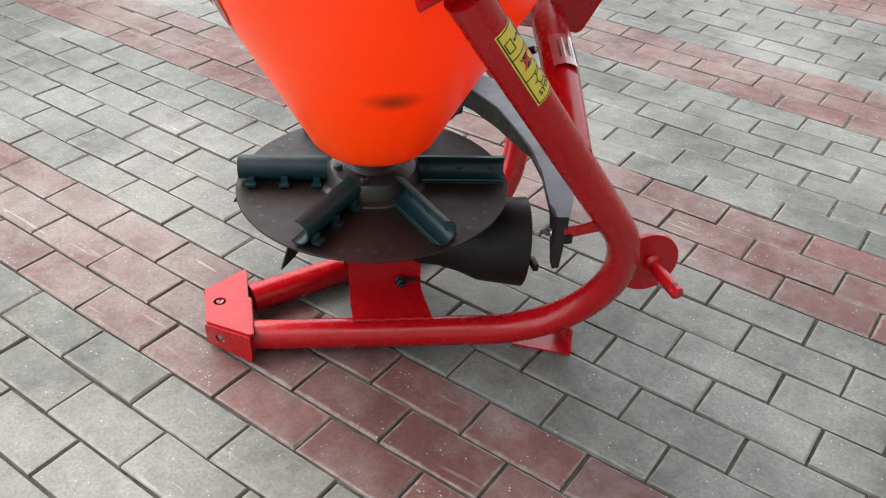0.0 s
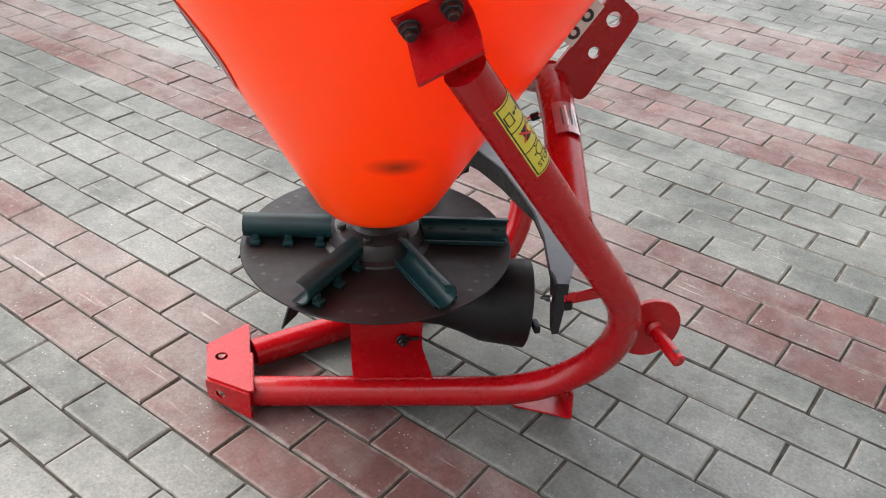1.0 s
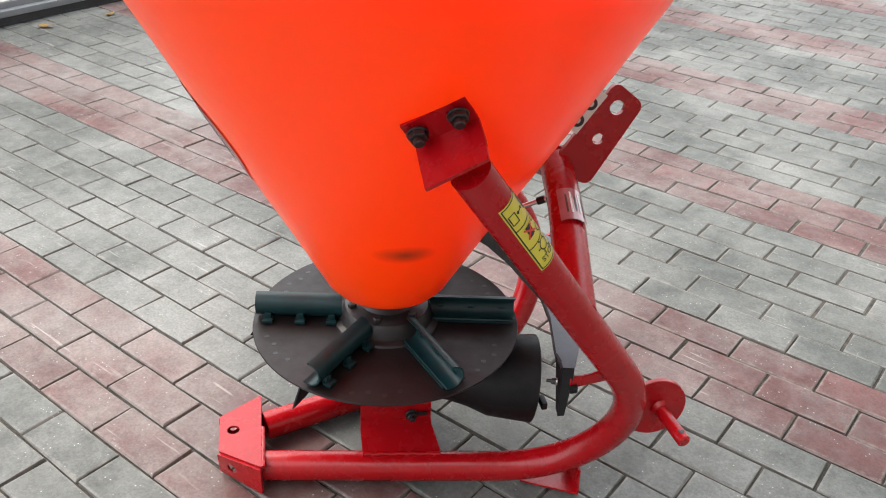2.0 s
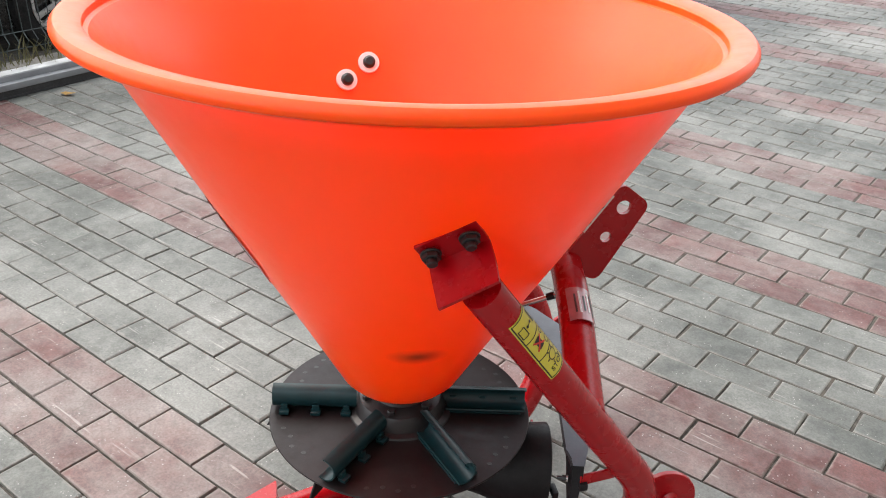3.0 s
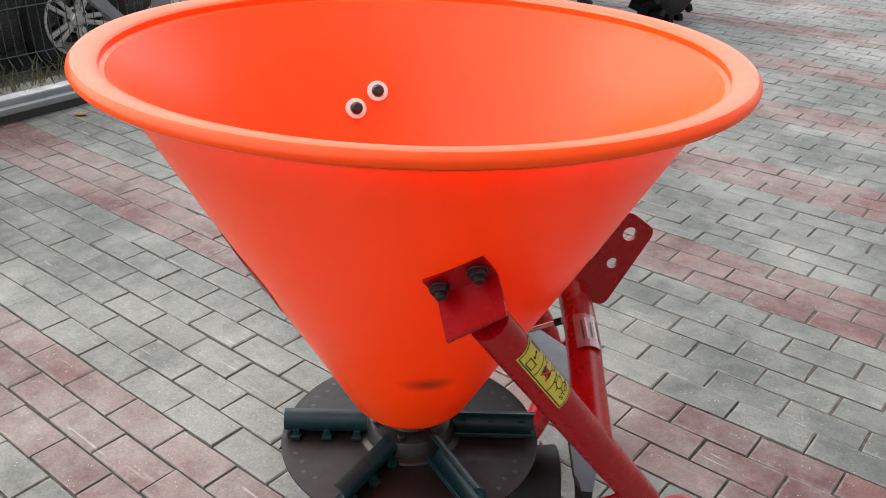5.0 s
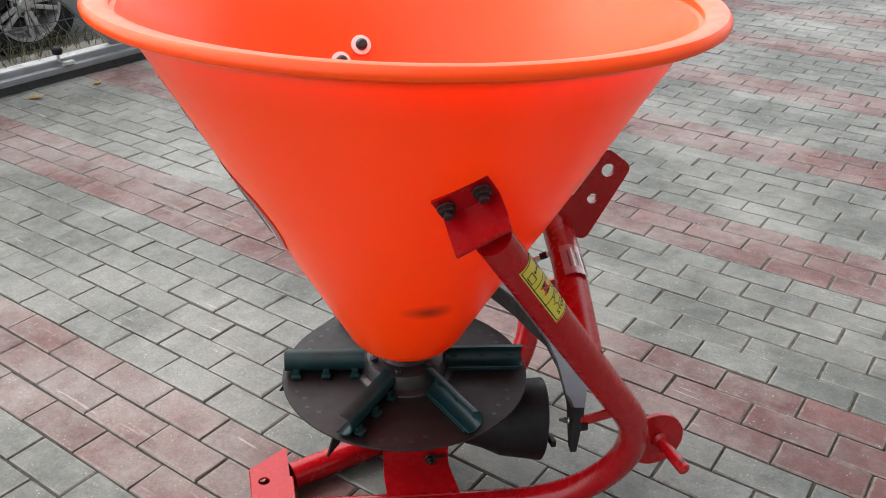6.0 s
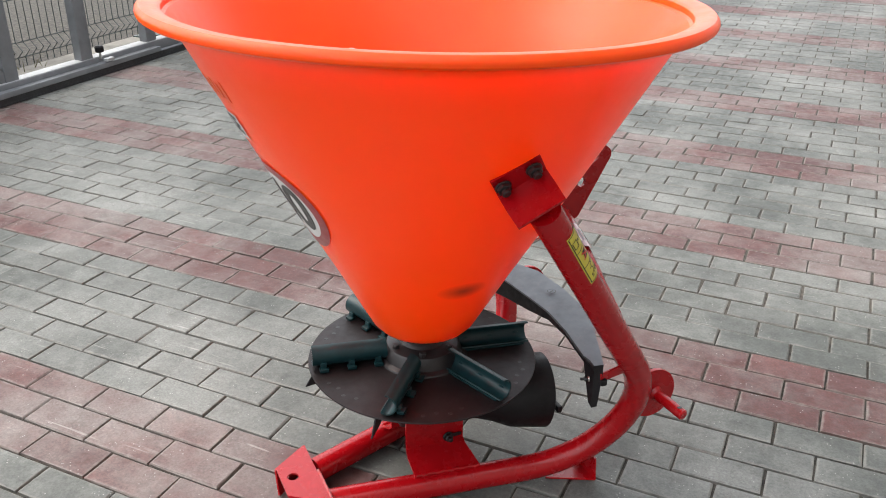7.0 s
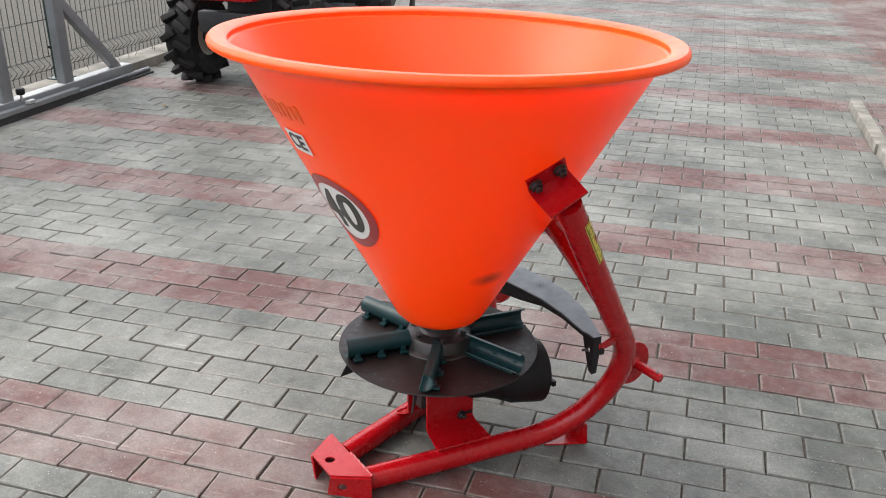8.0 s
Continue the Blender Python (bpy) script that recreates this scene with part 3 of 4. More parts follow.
# pale sticker with two dark marks below the plate's upper corner
LUG_M = Matrix(((0.58, 0.815, 0, 0.346), (0, 0, -1, -0.0056), (0.815, -0.58, 0, 0.709), (0, 0, 0, 1)))
lug_label = part("plate_label", box_bm((0.085, 0.030, 0.0006), LUG_M @ Matrix.Translation((0.012, -0.016, 0)), 0), "white", link_plate, "pale sticker with black round marks")
for x in (-0.010, 0.026):
    part("round_mark", lathe_bm([(0.0055, 0), (0.0115, 0), (0.0115, 0.0006), (0.0055, 0.0006)], LUG_M @ Matrix.Translation((x, -0.016, 0.0004)), 24, closed=True), "ink", lug_label)
# clear maker's label with unreadable print on the cross tube
base_a, base_b = Vector((0.284, -0.122, 0.584)), Vector((0.295, -0.050, 0.604))
d = (base_b - base_a).normalized()
out = Vector((0.1, -0.75, 0.65))
out = (out - out.dot(d) * d).normalized()
side = d.cross(out)
label_m = Matrix((*[(d[i], side[i], out[i], base_a[i]) for i in range(3)], (0, 0, 0, 1)))


def bent_label(bm, lift):
    for v in bm.verts:
        t, r = v.co.y / 0.030, 0.030 + lift
        v.co = (v.co.x, r * math.sin(t), r * math.cos(t))
    bm.transform(label_m)
    return bm


maker = part("maker_label", bent_label(sticker_bm(0.078, 0.052, 0, 4, 12), 0.0006), "clear", head, "glossy clear label with pale unreadable print")
for k in range(5):
    bm = sticker_bm(0.052 - 0.008 * (k % 3), 0.0032, 0, 2, 3)
    bm.transform(Matrix.Translation((0.003 * (k % 2), 0.018 - 0.0075 * k, 0)))
    part("print_bar", bent_label(bm, 0.0011), "white" if k % 2 else "ink", maker)


# support foot under the near and far bow
def foot(y, side):
    outline = [(0.245, y + side * 0.004), (0.347, y + side * 0.056), (0.350, y - side * 0.03), (0.262, y - side * 0.05)]
    p = part("support_foot", plate_bm(outline if side > 0 else outline[::-1], 0.004, Matrix.Translation((0, 0, 0.001))), "red", spreader, "flat red support foot under the bow")
    part("foot_web", sheet_bm([[(0.349, y + side * 0.056, 0.002), (0.349, y - side * 0.03, 0.002)], [(0.350, y + side * 0.050, 0.058), (0.350, y - side * 0.03, 0.062)]], 0.004), "red", p)


foot(-0.127, -1)
foot(0.225, 1)

# deflector round the front of the disc
INNER = [(0.246, -0.286), (0.247, -0.243), (0.268, -0.140), (0.277, -0.050), (0.272, 0.030), (0.263, 0.129), (0.236, 0.215), (0.190, 0.300)]
OUTER_EDGE = [(0.262, -0.294), (0.281, -0.255), (0.330, -0.150), (0.358, -0.050), (0.365, 0.030), (0.358, 0.140), (0.318, 0.225), (0.245, 0.310)]


def deflector():
    rows_in = [(x, y, 0.394) for x, y in INNER]
    rows_out = [(x, y, 0.397) for x, y in OUTER_EDGE]
    low_in = [(x + 0.004, y, 0.394 - drop) for (x, y), drop in zip(INNER, (0.012, 0.012, 0.014, 0.020, 0.034, 0.045, 0.045, 0.045))]
    top = part("deflector", sheet_bm([rows_in, rows_out], 0.003), "film", spreader, "blue grey deflector plate bent round the disc")
    part("skirt", sheet_bm([rows_in, low_in], 0.004), "black", top, "black inner skirt of the deflector")
    for k, s in ((0, -1), (7, 1)):
        end, prior, lip = Vector(rows_in[k]), Vector(rows_in[1 if k == 0 else 6]), Vector(rows_out[k])
        near_end = end.lerp(prior, 0.9)
        down = Vector((0, 0, -1))
        tip = [[near_end + Vector((-0.003, 0, 0)), end, lip], [near_end + down * 0.018, end + down * 0.024, lip + down * 0.022],
               [end.lerp(prior, 0.3) + down * 0.094, end + down * 0.100, lip + down * 0.097 - Vector((0.008, 0, 0))]]
        e = part("end_plate", sheet_bm(tip, 0.004), "black", top, "black pointed end plate")
        bolt(e, along(end.lerp(prior, 0.25) + Vector((-0.003, 0, -0.036)), end + Vector((-1, -s * 0.4, -0.036))), 0.006, 0.005, washer_material="steel")
        part("arm", box_bm((0.082, 0.006, 0.020), pose(lip.x + 0.036, lip.y - s * 0.010, 0.366, 0, 0, s * -10), 0.002), "red", top, "short red arm from the tube")
        part("stop_block", box_bm((0.014, 0.012, 0.014), pose(lip.x + 0.002, lip.y, 0.356, 0, 0, 0), 0.003), "black", top)
    part("round_mark", ring_bm(0.0085, 0.0105, 0.0004, 32), "ink", top, at=Matrix.Translation((0.328, 0.025, 0.4005)))
    part("round_mark", box_bm((0.013, 0.003, 0.0004), pose(0.328, 0.025, 0.4009, 0, 0, 30), 0), "ink", top)


deflector()

# metering lever rods behind the hopper
lever = part("metering_rod", rod_bm((0.19, 0.01, 0.525), (0.285, -0.035, 0.580), 0.0045), "steel", spreader, "thin zinc plated metering rod")
part("rod_end", lathe_bm([(0, 0), (0.007, 0), (0.007, 0.014), (0, 0.014)], along((0.262, -0.024, 0.567), (0.285, -0.035, 0.580)), 16), "black", lever)


# yellow warning label wrapped on the near tube
def tube_label():
    a, b = Vector(NEAR[1]), Vector(NEAR[2])
    d = (b - a).normalized()
    start = a + d * 0.813
    out = Vector((0.69, -0.66, 0.30))
    out = (out - out.dot(d) * d).normalized()
    across = d.cross(out)
    frame_m = Matrix((*[(across[i], d[i], out[i], start[i]) for i in range(3)], (0, 0, 0, 1)))
    def bent(bm, lift):
        for v in bm.verts:
            t = v.co.x / TUBE
            r = TUBE + lift + v.co.z
            v.co = (r * math.sin(t), v.co.y, r * math.cos(t))
        bm.transform(frame_m)
        return bm
    W, H = 0.050, 0.136
    label = part("warning_label", bent(sticker_bm(W, H, 0, 14, 8), 0.0006), "yellow", tube_near, "yellow warning label with black pictograms")
    def bar(x, y, w, h, turn=0.0, m="ink"):
        bm = sticker_bm(w, h, 0, 6, 2)
        bm.transform(pose(x, y, 0, 0, 0, turn))
        part("pictogram", bent(bm, 0.0012 if m == "ink" else 0.0015), m, label)
    for y in (-H / 2 + 0.003, -0.021, 0.021, H / 2 - 0.003):
        bar(0, y, W - 0.005, 0.0018)
    for x in (-W / 2 + 0.003, W / 2 - 0.003):
        bar(x, 0, 0.0018, H - 0.006)
    bar(-0.013, 0.050, 0.011, 0.0016), bar(-0.013, 0.033, 0.011, 0.0016), bar(-0.019, 0.0415, 0.0016, 0.018), bar(-0.008, 0.0415, 0.0016, 0.018)
    bar(0.001, 0.043, 0.012, 0.002), bar(-0.003, 0.043, 0.004, 0.005, 45), bar(0.006, 0.043, 0.004, 0.005, 45)
    bar(0.015, 0.042, 0.006, 0.022), bar(0.015, 0.055, 0.006, 0.006)
    bar(-0.004, 0.004, 0.011, 0.02), bar(-0.004, 0.004, 0.026, 0.003, 45, "redink"), bar(-0.004, 0.004, 0.026, 0.003, -45, "redink")
    def ring(x, y, r):
        bm = ring_bm(r - 0.0012, r + 0.0004, 0, 28)
        bm.transform(Matrix.Translation((x, y, 0)))
        part("pictogram", bent(bm, 0.0012), "ink", label)
    ring(0.013, -0.010, 0.006), ring(0.013, 0.011, 0.005), ring(0.002, -0.034, 0.009)
    for k in range(6):
        bar(0.002 + 0.012 * math.cos(k * 1.047), -0.034 + 0.012 * math.sin(k * 1.047), 0.004, 0.002, math.degrees(k * 1.047))
    part("words", bent(text_bm("STOP", 0.0125, Matrix.Translation((0, -0.053, 0))), 0.0012), "ink", label)


tube_label()
# ---- gate, fence and wall along the yard ----
wall_west = new("wall_west", mesh_of("wall_west", box_bm((0.24, 22, 0.30), pose(-3.44, 6.5, -0.09), 0.008), "concrete"))
tagged(wall_west, "low stained concrete footing wall under the fence", "wall", kind="structure")

rail = thing("gate_rail", pose(-3.235, -0.33, 0), "dark steel ground track of the sliding gate on pavers", "rail")
part("rail_base", box_bm((0.10, 9.0, 0.012), Matrix.Translation((0.02, -0.15, 0.006)), 0.003), "iron", rail)
part("rail_head", rod_bm((0.03, -4.6, 0.026), (0.03, 4.35, 0.026), 0.016, steps=14), "gate", rail)
part("rail_side", box_bm((0.012, 8.7, 0.035), Matrix.Translation((0.062, -0.3, 0.022)), 0.003), "iron", rail)

gate = thing("sliding_gate", pose(-3.25, -0.30, 0), "grey painted steel sliding gate frame with diagonal braces", "gate")
part("bottom_beam", box_bm((0.09, 9.2, 0.08), Matrix.Translation((0, -0.46, 0.058)), 0.004), "gate", gate)
# thin strip, paler than the beam below it
part("beam_top", box_bm((0.075, 9.18, 0.003), Matrix.Translation((0, -0.46, 0.100)), 0.001), "pale_metal", gate, "paler top strip of the beam")
part("lower_channel", box_bm((0.05, 7.6, 0.03), Matrix.Translation((0.066, -0.3, 0.056)), 0.004), "gate", gate)
for y in (-2.2, -0.6, 0.60, 2.42, 2.95, 3.49):
    part("upright", box_bm((0.06, 0.085, 1.55), Matrix.Translation((0, y, 0.87)), 0.004), "gate", gate)
part("top_beam", box_bm((0.06, 6.2, 0.06), Matrix.Translation((0, 0.5, 1.70)), 0.004), "gate", gate)


def brace(y0, z0, y1, z1):
    h = math.dist((y0, z0), (y1, z1))
    part("brace", box_bm((0.05, 0.06, h), along((0, y0, z0), (0, y1, z1)) @ Matrix.Translation((0, 0, h / 2)), 0.004), "gate", gate)


brace(4.02, 0.08, 3.52, 0.61)
brace(2.40, 0.09, 1.46, 1.12)
for y in (3.03, 2.0):
    k = part("guide_roller", rod_bm((0.05, y, 0.09), (0.05, y, 0.13), 0.008, steps=12), "steel", gate)
    part("roller_cap", lathe_bm([(0, 0), (0.022, 0), (0.026, 0.008), (0.026, 0.03), (0.02, 0.038), (0, 0.038)], Matrix.Translation((0.05, y, 0.13)), 20), "black", k)
    part("clip", box_bm((0.03, 0.06, 0.018), Matrix.Translation((0.085, y + 0.03, 0.085)), 0.003), "pale_metal", k)


def fence_panel(y0, length):
    p = thing("wire_fence", pose(-3.50, y0, 0.062), "green welded wire fence panel with a bent stiffening fold", "fence", "fence panels along the road")
    shape = [(0.0, 0.02), (0.0, 0.07), (0.045, 0.112), (0.0, 0.155), (0.0, 0.39), (0.0, 0.95), (0.045, 0.99), (0.0, 1.03), (0.0, 1.6)]
    n = int(length / 0.05)
    upright = mesh_of("upright_wire", tube_bm([(x, 0, z) for x, z in shape], 0.0026, 5), "wire")
    for k in range(n):
        w = new("upright_wire", upright)
        w.parent, w.location = p, (0, 0.03 + k * length / n, 0)
    across = mesh_of("cross_wire", tube_bm([(0.004, 0.0, 0), (0.004, length / 2, 0), (0.004, length, 0)], 0.003, 5), "wire")
    for z in (0.07, 0.155, 0.39, 0.67, 0.95, 1.03, 1.3, 1.58):
        w = new("cross_wire", across)
        w.parent, w.location = p, (0, 0, z)
    return p


def fence_post(y):
    p = thing("fence_post", pose(-3.48, y, 0.060), "dark green square steel fence post on the footing wall", "post", "fence posts along the road")
    part("post", box_bm((0.06, 0.06, 1.7), Matrix.Translation((0, 0, 0.85)), 0.005), "green", p)
    part("base_plate", box_bm((0.13, 0.13, 0.008), Matrix.Translation((0, 0, 0.004)), 0.002), "green", p)
    part("clamp", box_bm((0.075, 0.075, 0.02), Matrix.Translation((0, 0, 0.21)), 0.003), "black", p)


for y in (-4.07, -1.57, 0.93, 3.43, 5.93, 8.43):
    fence_post(y)
    fence_panel(y + 0.04, 2.42)

# dry weeds and litter along the wall
random.seed(11)
bm = bmesh.new()
for _ in range(420):
    y = random.choice((random.uniform(0.6, 2.6), random.uniform(3.2, 9.0), random.uniform(1.0, 2.2)))
    x = random.choice((-3.31, -3.47, -3.54)) + random.uniform(-0.02, 0.03)
    z = 0.0 if x > -3.37 else 0.06
    h = random.uniform(0.02, 0.10) * (1.6 if y < 2.4 else 0.8)
    a, b = random.uniform(-1, 1) * 0.6 * h, random.uniform(-1, 1) * 0.8 * h
    w = random.uniform(0.0015, 0.004)
    vs = [bm.verts.new(v) for v in ((x, y - w, z), (x, y + w, z), (x + a * 0.5, y + b * 0.4 + w, z + h * 0.6), (x + a, y + b, z + h), (x + a * 0.5, y + b * 0.4 - w, z + h * 0.6))]
    bm.faces.new(vs)
weeds = new("dry_weeds", mesh_of("dry_weeds", bm, "weed", False))
tagged(weeds, "dry thin weeds growing along the footing wall", "weeds", kind="stuff")


def fallen_leaf(x, y, turn, size):
    t = thing("fallen_leaf", pose(x, y, 0.003, 0, 0, turn), "dry curled yellow brown leaf on the pavers", "leaf", "fallen leaves by the gate")
    own = bmesh.new()
    outline = [(-1, 0, 0.1), (-0.5, 0.42, 0.22), (0.1, 0.5, 0.12), (0.7, 0.3, 0.2), (1.1, 0, 0.3), (0.6, -0.34, 0.22), (0, -0.45, 0.1), (-0.6, -0.36, 0.25)]
    mid = own.verts.new((0, 0, 0.0))
    vs = [own.verts.new(Vector(v) * size) for v in outline]
    for k in range(len(vs)):
        own.faces.new((mid, vs[k], vs[(k + 1) % len(vs)]))
    bmesh.ops.solidify(own, geom=own.faces[:], thickness=0.0012)
    part("blade", own, "leaf", t)


fallen_leaf(-3.02, 1.43, 30, 0.042)
fallen_leaf(-2.98, 1.75, 100, 0.03)
fallen_leaf(-2.55, 3.2, 10, 0.026)

# pale kerb beam on the pavers
kerb = new("kerb_beam", mesh_of("kerb_beam", box_bm((0.072, 1.65, 0.06), pose(0, 0, 0.03), 0.006), "kerb"))
kerb.matrix_world = pose(1.632, 2.75, 0.0, 0, 0, 0.2)
tagged(kerb, "pale worn concrete edging beam lying on pavers", "kerb")
kerb2 = copy_thing(kerb, pose(1.612, 4.08, 0.0, 0, 0, 0.5) @ Matrix.Diagonal((1, 0.64, 1, 1)))
tagged(kerb2, "short pale edging beam ending at the red pavers", "kerb")


# ---- small red tractor parked by the fence ----
def lugged_wheel(name, parent, x, y, R, width, rim_r, rim_material, out):
    """A tractor wheel with its axle along x; out: the side that its dish faces."""
    m = Matrix.Translation((x, y, R)) @ pose(0, 0, 0, 0, 90 * out, 0)
    h = width / 2
    core = [(rim_r, -h * 0.8), (rim_r + 0.03, -h), (R * 0.82, -h), (R - 0.045, -h * 0.85), (R - 0.03, 0), (R - 0.045, h * 0.85), (R * 0.82, h), (rim_r + 0.03, h), (rim_r, h * 0.8)]
    w = part(name, lathe_bm(core, m, 56, closed=True), "tyre", parent, "black lugged tractor tyre")
    count = 18 if R > 0.4 else 15
    for k in range(count):
        for s in (-1, 1):
            a = 360 / count * (k + (0.5 if s > 0 else 0))
            lug_m = m @ pose(0, 0, 0, 0, 0, a) @ Matrix.Translation((R - 0.022, 0, s * h * 0.48)) @ pose(0, 0, 0, s * 32, 0, 0)
            part("tread_lug", box_bm((0.052, 0.042, h * 1.15), lug_m, 0.007), "tyre", w)
    rim = [(0.0, h * 0.15), (rim_r * 0.45, h * 0.15), (rim_r * 0.5, h * 0.3), (rim_r * 0.86, h * 0.35), (rim_r * 0.9, h * 0.75), (rim_r + 0.012, h * 0.9), (rim_r + 0.014, h * 0.8), (rim_r, -h * 0.8), (0.0, -h * 0.5)]
    r = part("rim", lathe_bm(rim, m, 40), rim_material, w, "pale painted steel rim")
    part("hub_cap", lathe_bm([(0, h * 0.5), (rim_r * 0.28, h * 0.48), (rim_r * 0.3, h * 0.15), (0, h * 0.15)], m, 24), "iron", r)
    for k in range(5):
        a = 2 * math.pi * k / 5
        p = m @ Vector((rim_r * 0.38 * math.cos(a), rim_r * 0.38 * math.sin(a), h * 0.15))
        q = m @ Vector((rim_r * 0.38 * math.cos(a), rim_r * 0.38 * math.sin(a), h * 0.27))
        part("wheel_nut", rod_bm(p, q, 0.012, steps=6), "iron", r)
    return w


tractor = thing("tractor", pose(-2.315, 4.63, 0), "small red tractor with lugged tyres and pale rims parked on pavers", "tractor")
lugged_wheel("front_wheel", tractor, -0.395, -0.70, 0.32, 0.19, 0.138, "cream", -1)
lugged_wheel("front_wheel", tractor, 0.395, -0.70, 0.32, 0.19, 0.138, "cream", 1)
lugged_wheel("rear_wheel", tractor, -0.48, 0.62, 0.45, 0.24, 0.25, "white", -1)
lugged_wheel("rear_wheel", tractor, 0.50, 0.62, 0.45, 0.24, 0.25, "white", 1)
part("front_axle", box_bm((0.74, 0.09, 0.10), Matrix.Translation((0.0, -0.70, 0.33)), 0.02), "iron", tractor)
part("axle_drop", lathe_bm([(0, 0), (0.08, 0), (0.09, 0.05), (0.07, 0.16), (0.04, 0.2), (0, 0.2)], Matrix.Translation((-0.25, -0.68, 0.22)), 24), "iron", tractor)
part("axle_drop", lathe_bm([(0, 0), (0.08, 0), (0.09, 0.05), (0.07, 0.16), (0.04, 0.2), (0, 0.2)], Matrix.Translation((0.25, -0.68, 0.22)), 24), "iron", tractor)
part("engine_block", box_bm((0.34, 1.35, 0.34), Matrix.Translation((0.02, -0.05, 0.52)), 0.03), "iron", tractor)
part("rear_axle", box_bm((0.80, 0.26, 0.26), Matrix.Translation((0.0, 0.62, 0.45)), 0.05), "iron", tractor)
part("bonnet", box_bm((0.46, 1.36, 0.46), Matrix.Translation((0.02, -0.42, 0.83)), 0.05), "red", tractor, "red bonnet")
part("bumper", box_bm((0.40, 0.07, 0.14), Matrix.Translation((0.0, -0.98, 0.46)), 0.02), "iron", tractor)
for x in (-0.48, 0.52):
    part("mudguard", sheet_bm([[(x - 0.14, 0.62 + 0.50 * math.cos(a), 0.45 + 0.50 * math.sin(a)) for a in np.linspace(0.5, 2.6, 12)],
                               [(x + 0.14, 0.62 + 0.50 * math.cos(a), 0.45 + 0.50 * math.sin(a)) for a in np.linspace(0.5, 2.6, 12)]], 0.006), "red", tractor)
part("seat", box_bm((0.40, 0.40, 0.12), Matrix.Translation((0.02, 0.62, 0.95)), 0.04), "black", tractor)
part("footboard", box_bm((0.80, 0.42, 0.02), Matrix.Translation((0.02, 0.10, 0.42)), 0.005), "iron", tractor)


# ---- dark car behind the fence ----
car = thing("car", pose(-4.74, 0.32, -0.065), "black car with silver alloy wheels parked behind the fence", "car")
section = [(-2.35, 0.42, 0.62), (-2.2, 0.30, 0.85), (-1.2, 0.22, 1.02), (-0.6, 0.20, 1.42), (0.7, 0.20, 1.42), (1.35, 0.20, 0.98), (2.1, 0.25, 0.80), (2.28, 0.34, 0.66), (2.36, 0.46, 0.58)]
bm = bmesh.new()
rings = []
for y, low, high in section:
    w = 0.84 - 0.10 * (abs(y) / 2.36) ** 4
    rings.append([bm.verts.new(v) for v in ((-w, y, low), (w, y, low), (w + 0.03, y, (low * 2 + high) / 3), (w, y, low + (high - low) * 0.62), (w * 0.8, y, high), (-w * 0.8, y, high), (-w, y, low + (high - low) * 0.62), (-w - 0.03, y, (low * 2 + high) / 3))])
for p, q in zip(rings, rings[1:]):
    for j in range(8):
        bm.faces.new((p[j], p[(j + 1) % 8], q[(j + 1) % 8], q[j]))
bm.faces.new(rings[0]), bm.faces.new(rings[-1][::-1])
part("body", bm, "body", car, "glossy black bodywork")


def car_wheel(x, y, out):
    m = Matrix.Translation((x, y, 0.315)) @ pose(0, 0, 0, 0, 90 * out, 0)
    t = part("wheel", lathe_bm([(0.208, -0.09), (0.25, -0.108), (0.305, -0.10), (0.315, -0.07), (0.315, 0.07), (0.305, 0.10), (0.25, 0.108), (0.208, 0.09)], m, 48, closed=True), "tyre", car, "black car tyre")
    r = part("rim", lathe_bm([(0.209, 0.092), (0.209, 0.10), (0.194, 0.10), (0.188, 0.05), (0.175, -0.03), (0.0, -0.05), (0.0, -0.06), (0.209, -0.06)], m, 48), "alloy", t, "silver alloy rim")
    part("brake_drum", lathe_bm([(0, 0.0), (0.14, 0.0), (0.14, -0.04), (0, -0.04)], m, 32), "iron", r)
    for k in range(5):
        for s in (-7, 7):
            a = k * 72 + s + 12
            spoke = box_bm((0.148, 0.028, 0.020), m @ pose(0, 0, 0.075, 0, 0, a) @ Matrix.Translation((0.122, s * 0.001, 0)) @ pose(0, 0, 0, 0, -6, 0), 0.005)
            part("spoke", spoke, "alloy", r)
        a = radians(k * 72 + 48)
        part("wheel_nut", rod_bm(m @ Vector((0.055 * math.cos(a), 0.055 * math.sin(a), 0.06)), m @ Vector((0.055 * math.cos(a), 0.055 * math.sin(a), 0.083)), 0.011, steps=6), "iron", r)
    part("hub", lathe_bm([(0, 0.09), (0.03, 0.088), (0.036, 0.08), (0.075, 0.07), (0.075, 0.05), (0, 0.05)], m, 24), "alloy", r)


car_wheel(0.79, 1.64, 1)
car_wheel(0.79, -1.35, 1)
car_wheel(-0.79, 1.64, -1)
car_wheel(-0.79, -1.35, -1)
# ---- pavers, each a bevelled block ----
random.seed(21)


def paver_geometry(sx, sy, jitter):
    a, b = sx / 2, sy / 2
    def ring(inset, z, wob):
        return [(sgx * (a - inset) + random.uniform(-wob, wob), sgy * (b - inset) + random.uniform(-wob, wob), z) for sgx, sgy in ((-1, -1), (1, -1), (1, 1), (-1, 1))]
    return ring(0.0, -0.013, 0) + ring(0.0004, -0.0042, jitter) + ring(0.0018, -0.0012, jitter) + ring(0.0050, 0.0, jitter)


PAVER_FACES = [(4 * r + k, 4 * r + (k + 1) % 4, 4 * r + 4 + (k + 1) % 4, 4 * r + 4 + k) for r in range(3) for k in range(4)] + [(12, 13, 14, 15)]


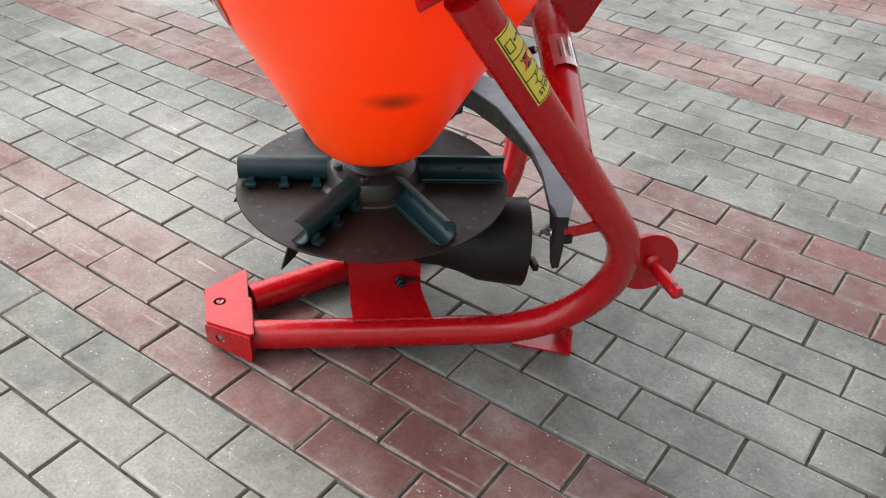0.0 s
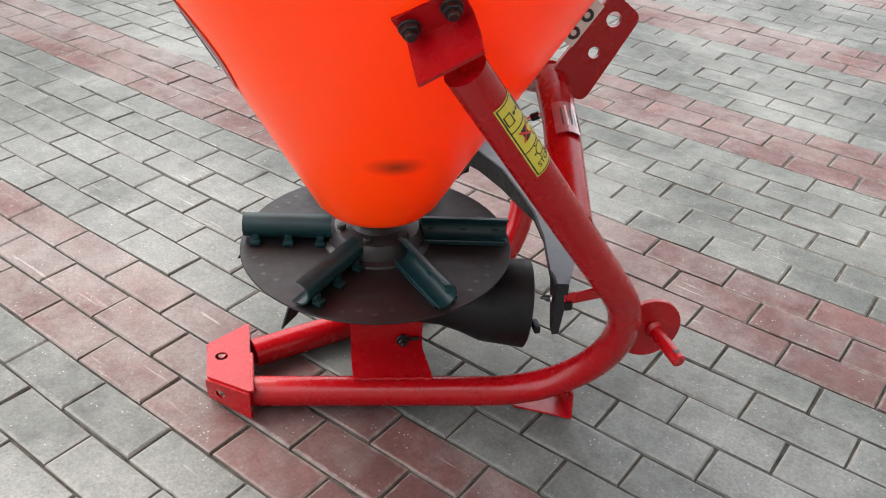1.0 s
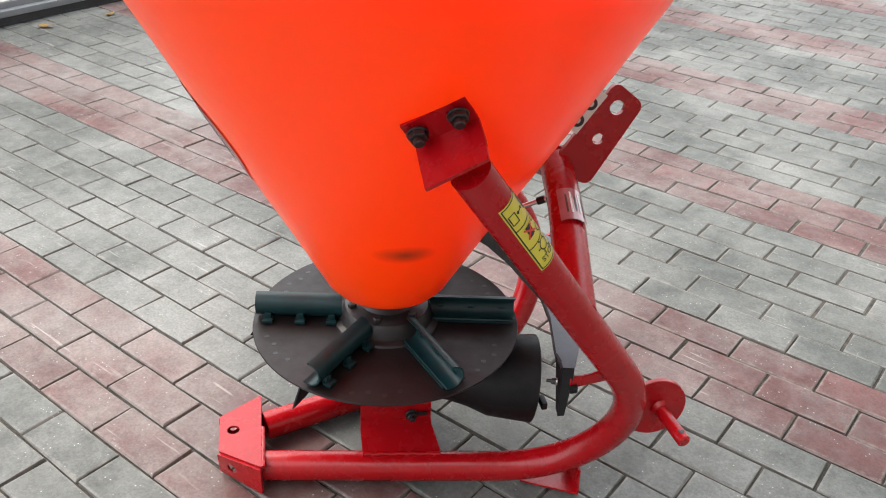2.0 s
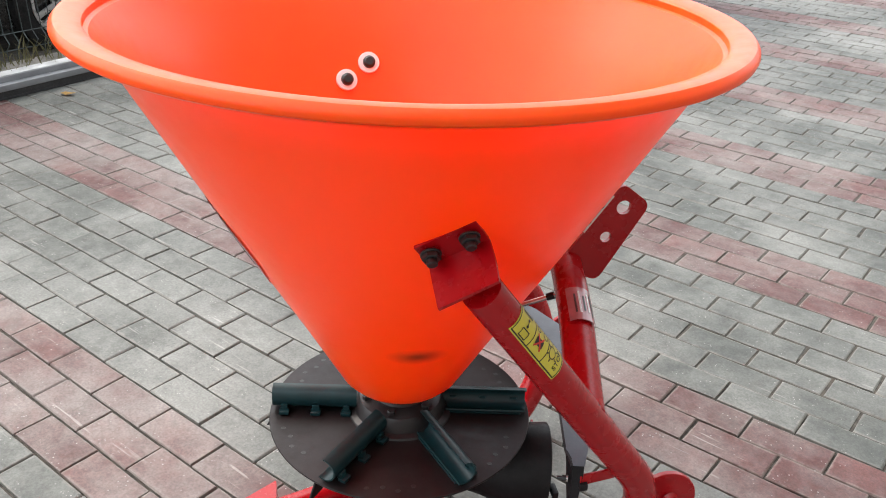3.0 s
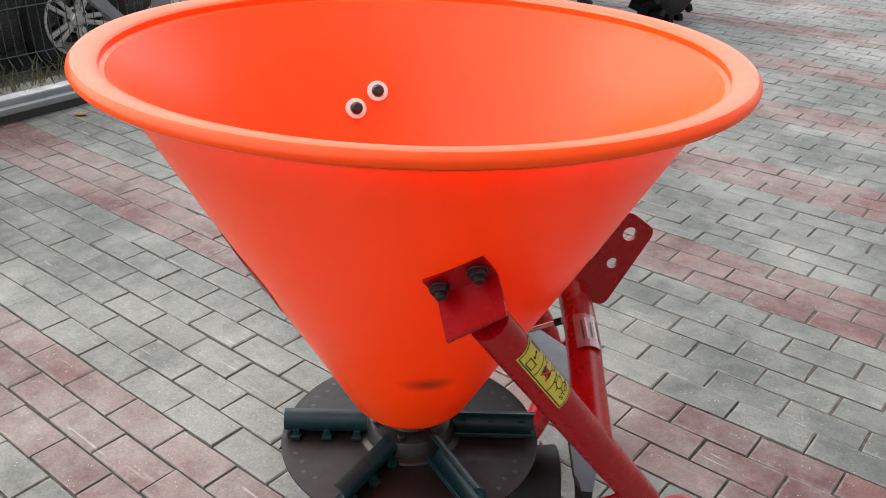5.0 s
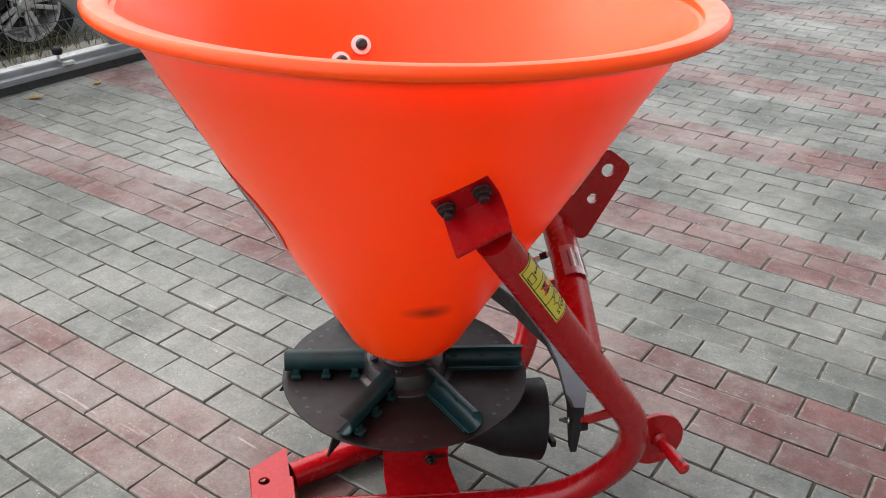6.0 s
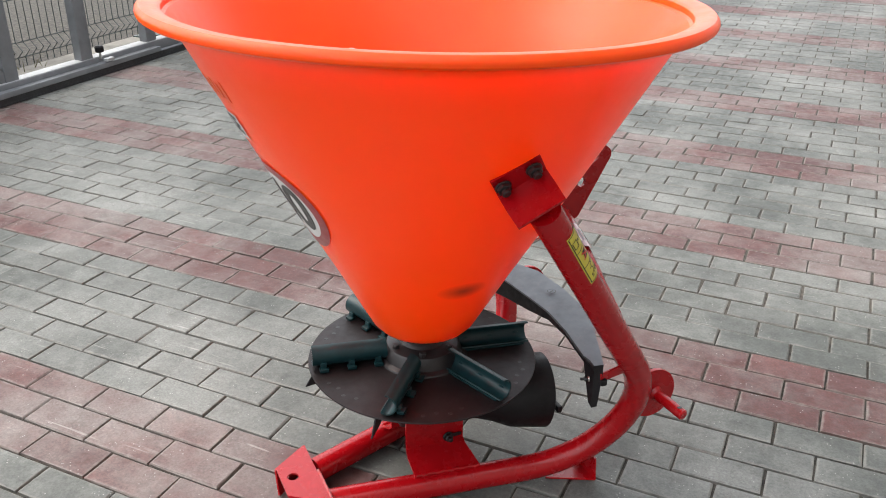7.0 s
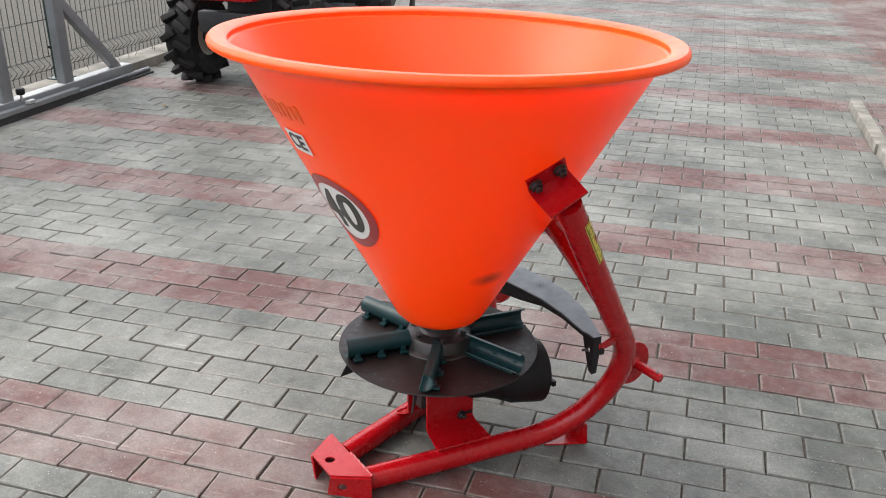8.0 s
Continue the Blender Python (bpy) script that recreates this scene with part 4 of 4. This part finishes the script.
def paver_at(row, col):
    """Centre of a paver; odd rows have their joints on whole pitches, the others half a pitch on."""
    x = (col + (0.5 if row % 2 else 0.0)) * PU
    return x, (row - 0.5) * PV


def is_red(row, x, y):
    if (x > 1.66 and y < 4.6) or x > 1.95:
        return True
    return row % 9 in (1, 2, 3)


variants = []
for k in range(8):
    data = bpy.data.meshes.new("paver")
    data.from_pydata(paver_geometry(PU - 0.0050, PV - 0.0050, 0.0014), [], PAVER_FACES)
    for red in (False, True):
        kept = data.copy()
        kept.materials.append(M["red_one"] if red else M["grey_one"])
        variants.append(kept)

ROWS_NEAR, COLS_NEAR = range(-4, 14), range(-8, 8)
field = {False: ([], []), True: ([], [])}
for row in range(-46, 150):
    for col in range(-18, 42):
        x, y = paver_at(row, col)
        if x < -3.31 or x > 3.25 or (abs(x) > 5.5 and y < 4):
            continue
        red = is_red(row, x, y)
        dz, tilt, turn = random.uniform(-0.0016, 0.0016), random.uniform(-0.35, 0.35), random.uniform(-0.45, 0.45)
        m = pose(x + random.uniform(-0.0011, 0.0011), y + random.uniform(-0.0009, 0.0009), dz - 0.0005, tilt, random.uniform(-0.25, 0.25), turn)
        if row in ROWS_NEAR and col in COLS_NEAR:
            piece = new("paver", variants[2 * random.randrange(8) + int(red)])
            piece.parent = ground
            piece.matrix_parent_inverse = ground.matrix_world.inverted()
            piece.matrix_basis = Matrix.Translation((0, 0, 0.0044)) @ m
        else:
            verts, faces = field[red]
            first = len(verts)
            verts += [tuple(m @ Vector(v)) for v in paver_geometry(PU - 0.0050, PV - 0.0050, 0.0014)]
            faces += [tuple(first + i for i in f) for f in PAVER_FACES]
for red, (verts, faces) in field.items():
    data = bpy.data.meshes.new("paver_field")
    data.from_pydata(verts, [], faces)
    data.materials.append(M["red_all"] if red else M["grey_all"])
    ob = new("paver_field", data)
    ob.parent = ground
    ob.matrix_basis = Matrix.Translation((0, 0, 0.0044))
    tagged(ob, "worn red concrete pavers laid in stripes" if red else "worn grey concrete pavers in running bond", kind="stuff")
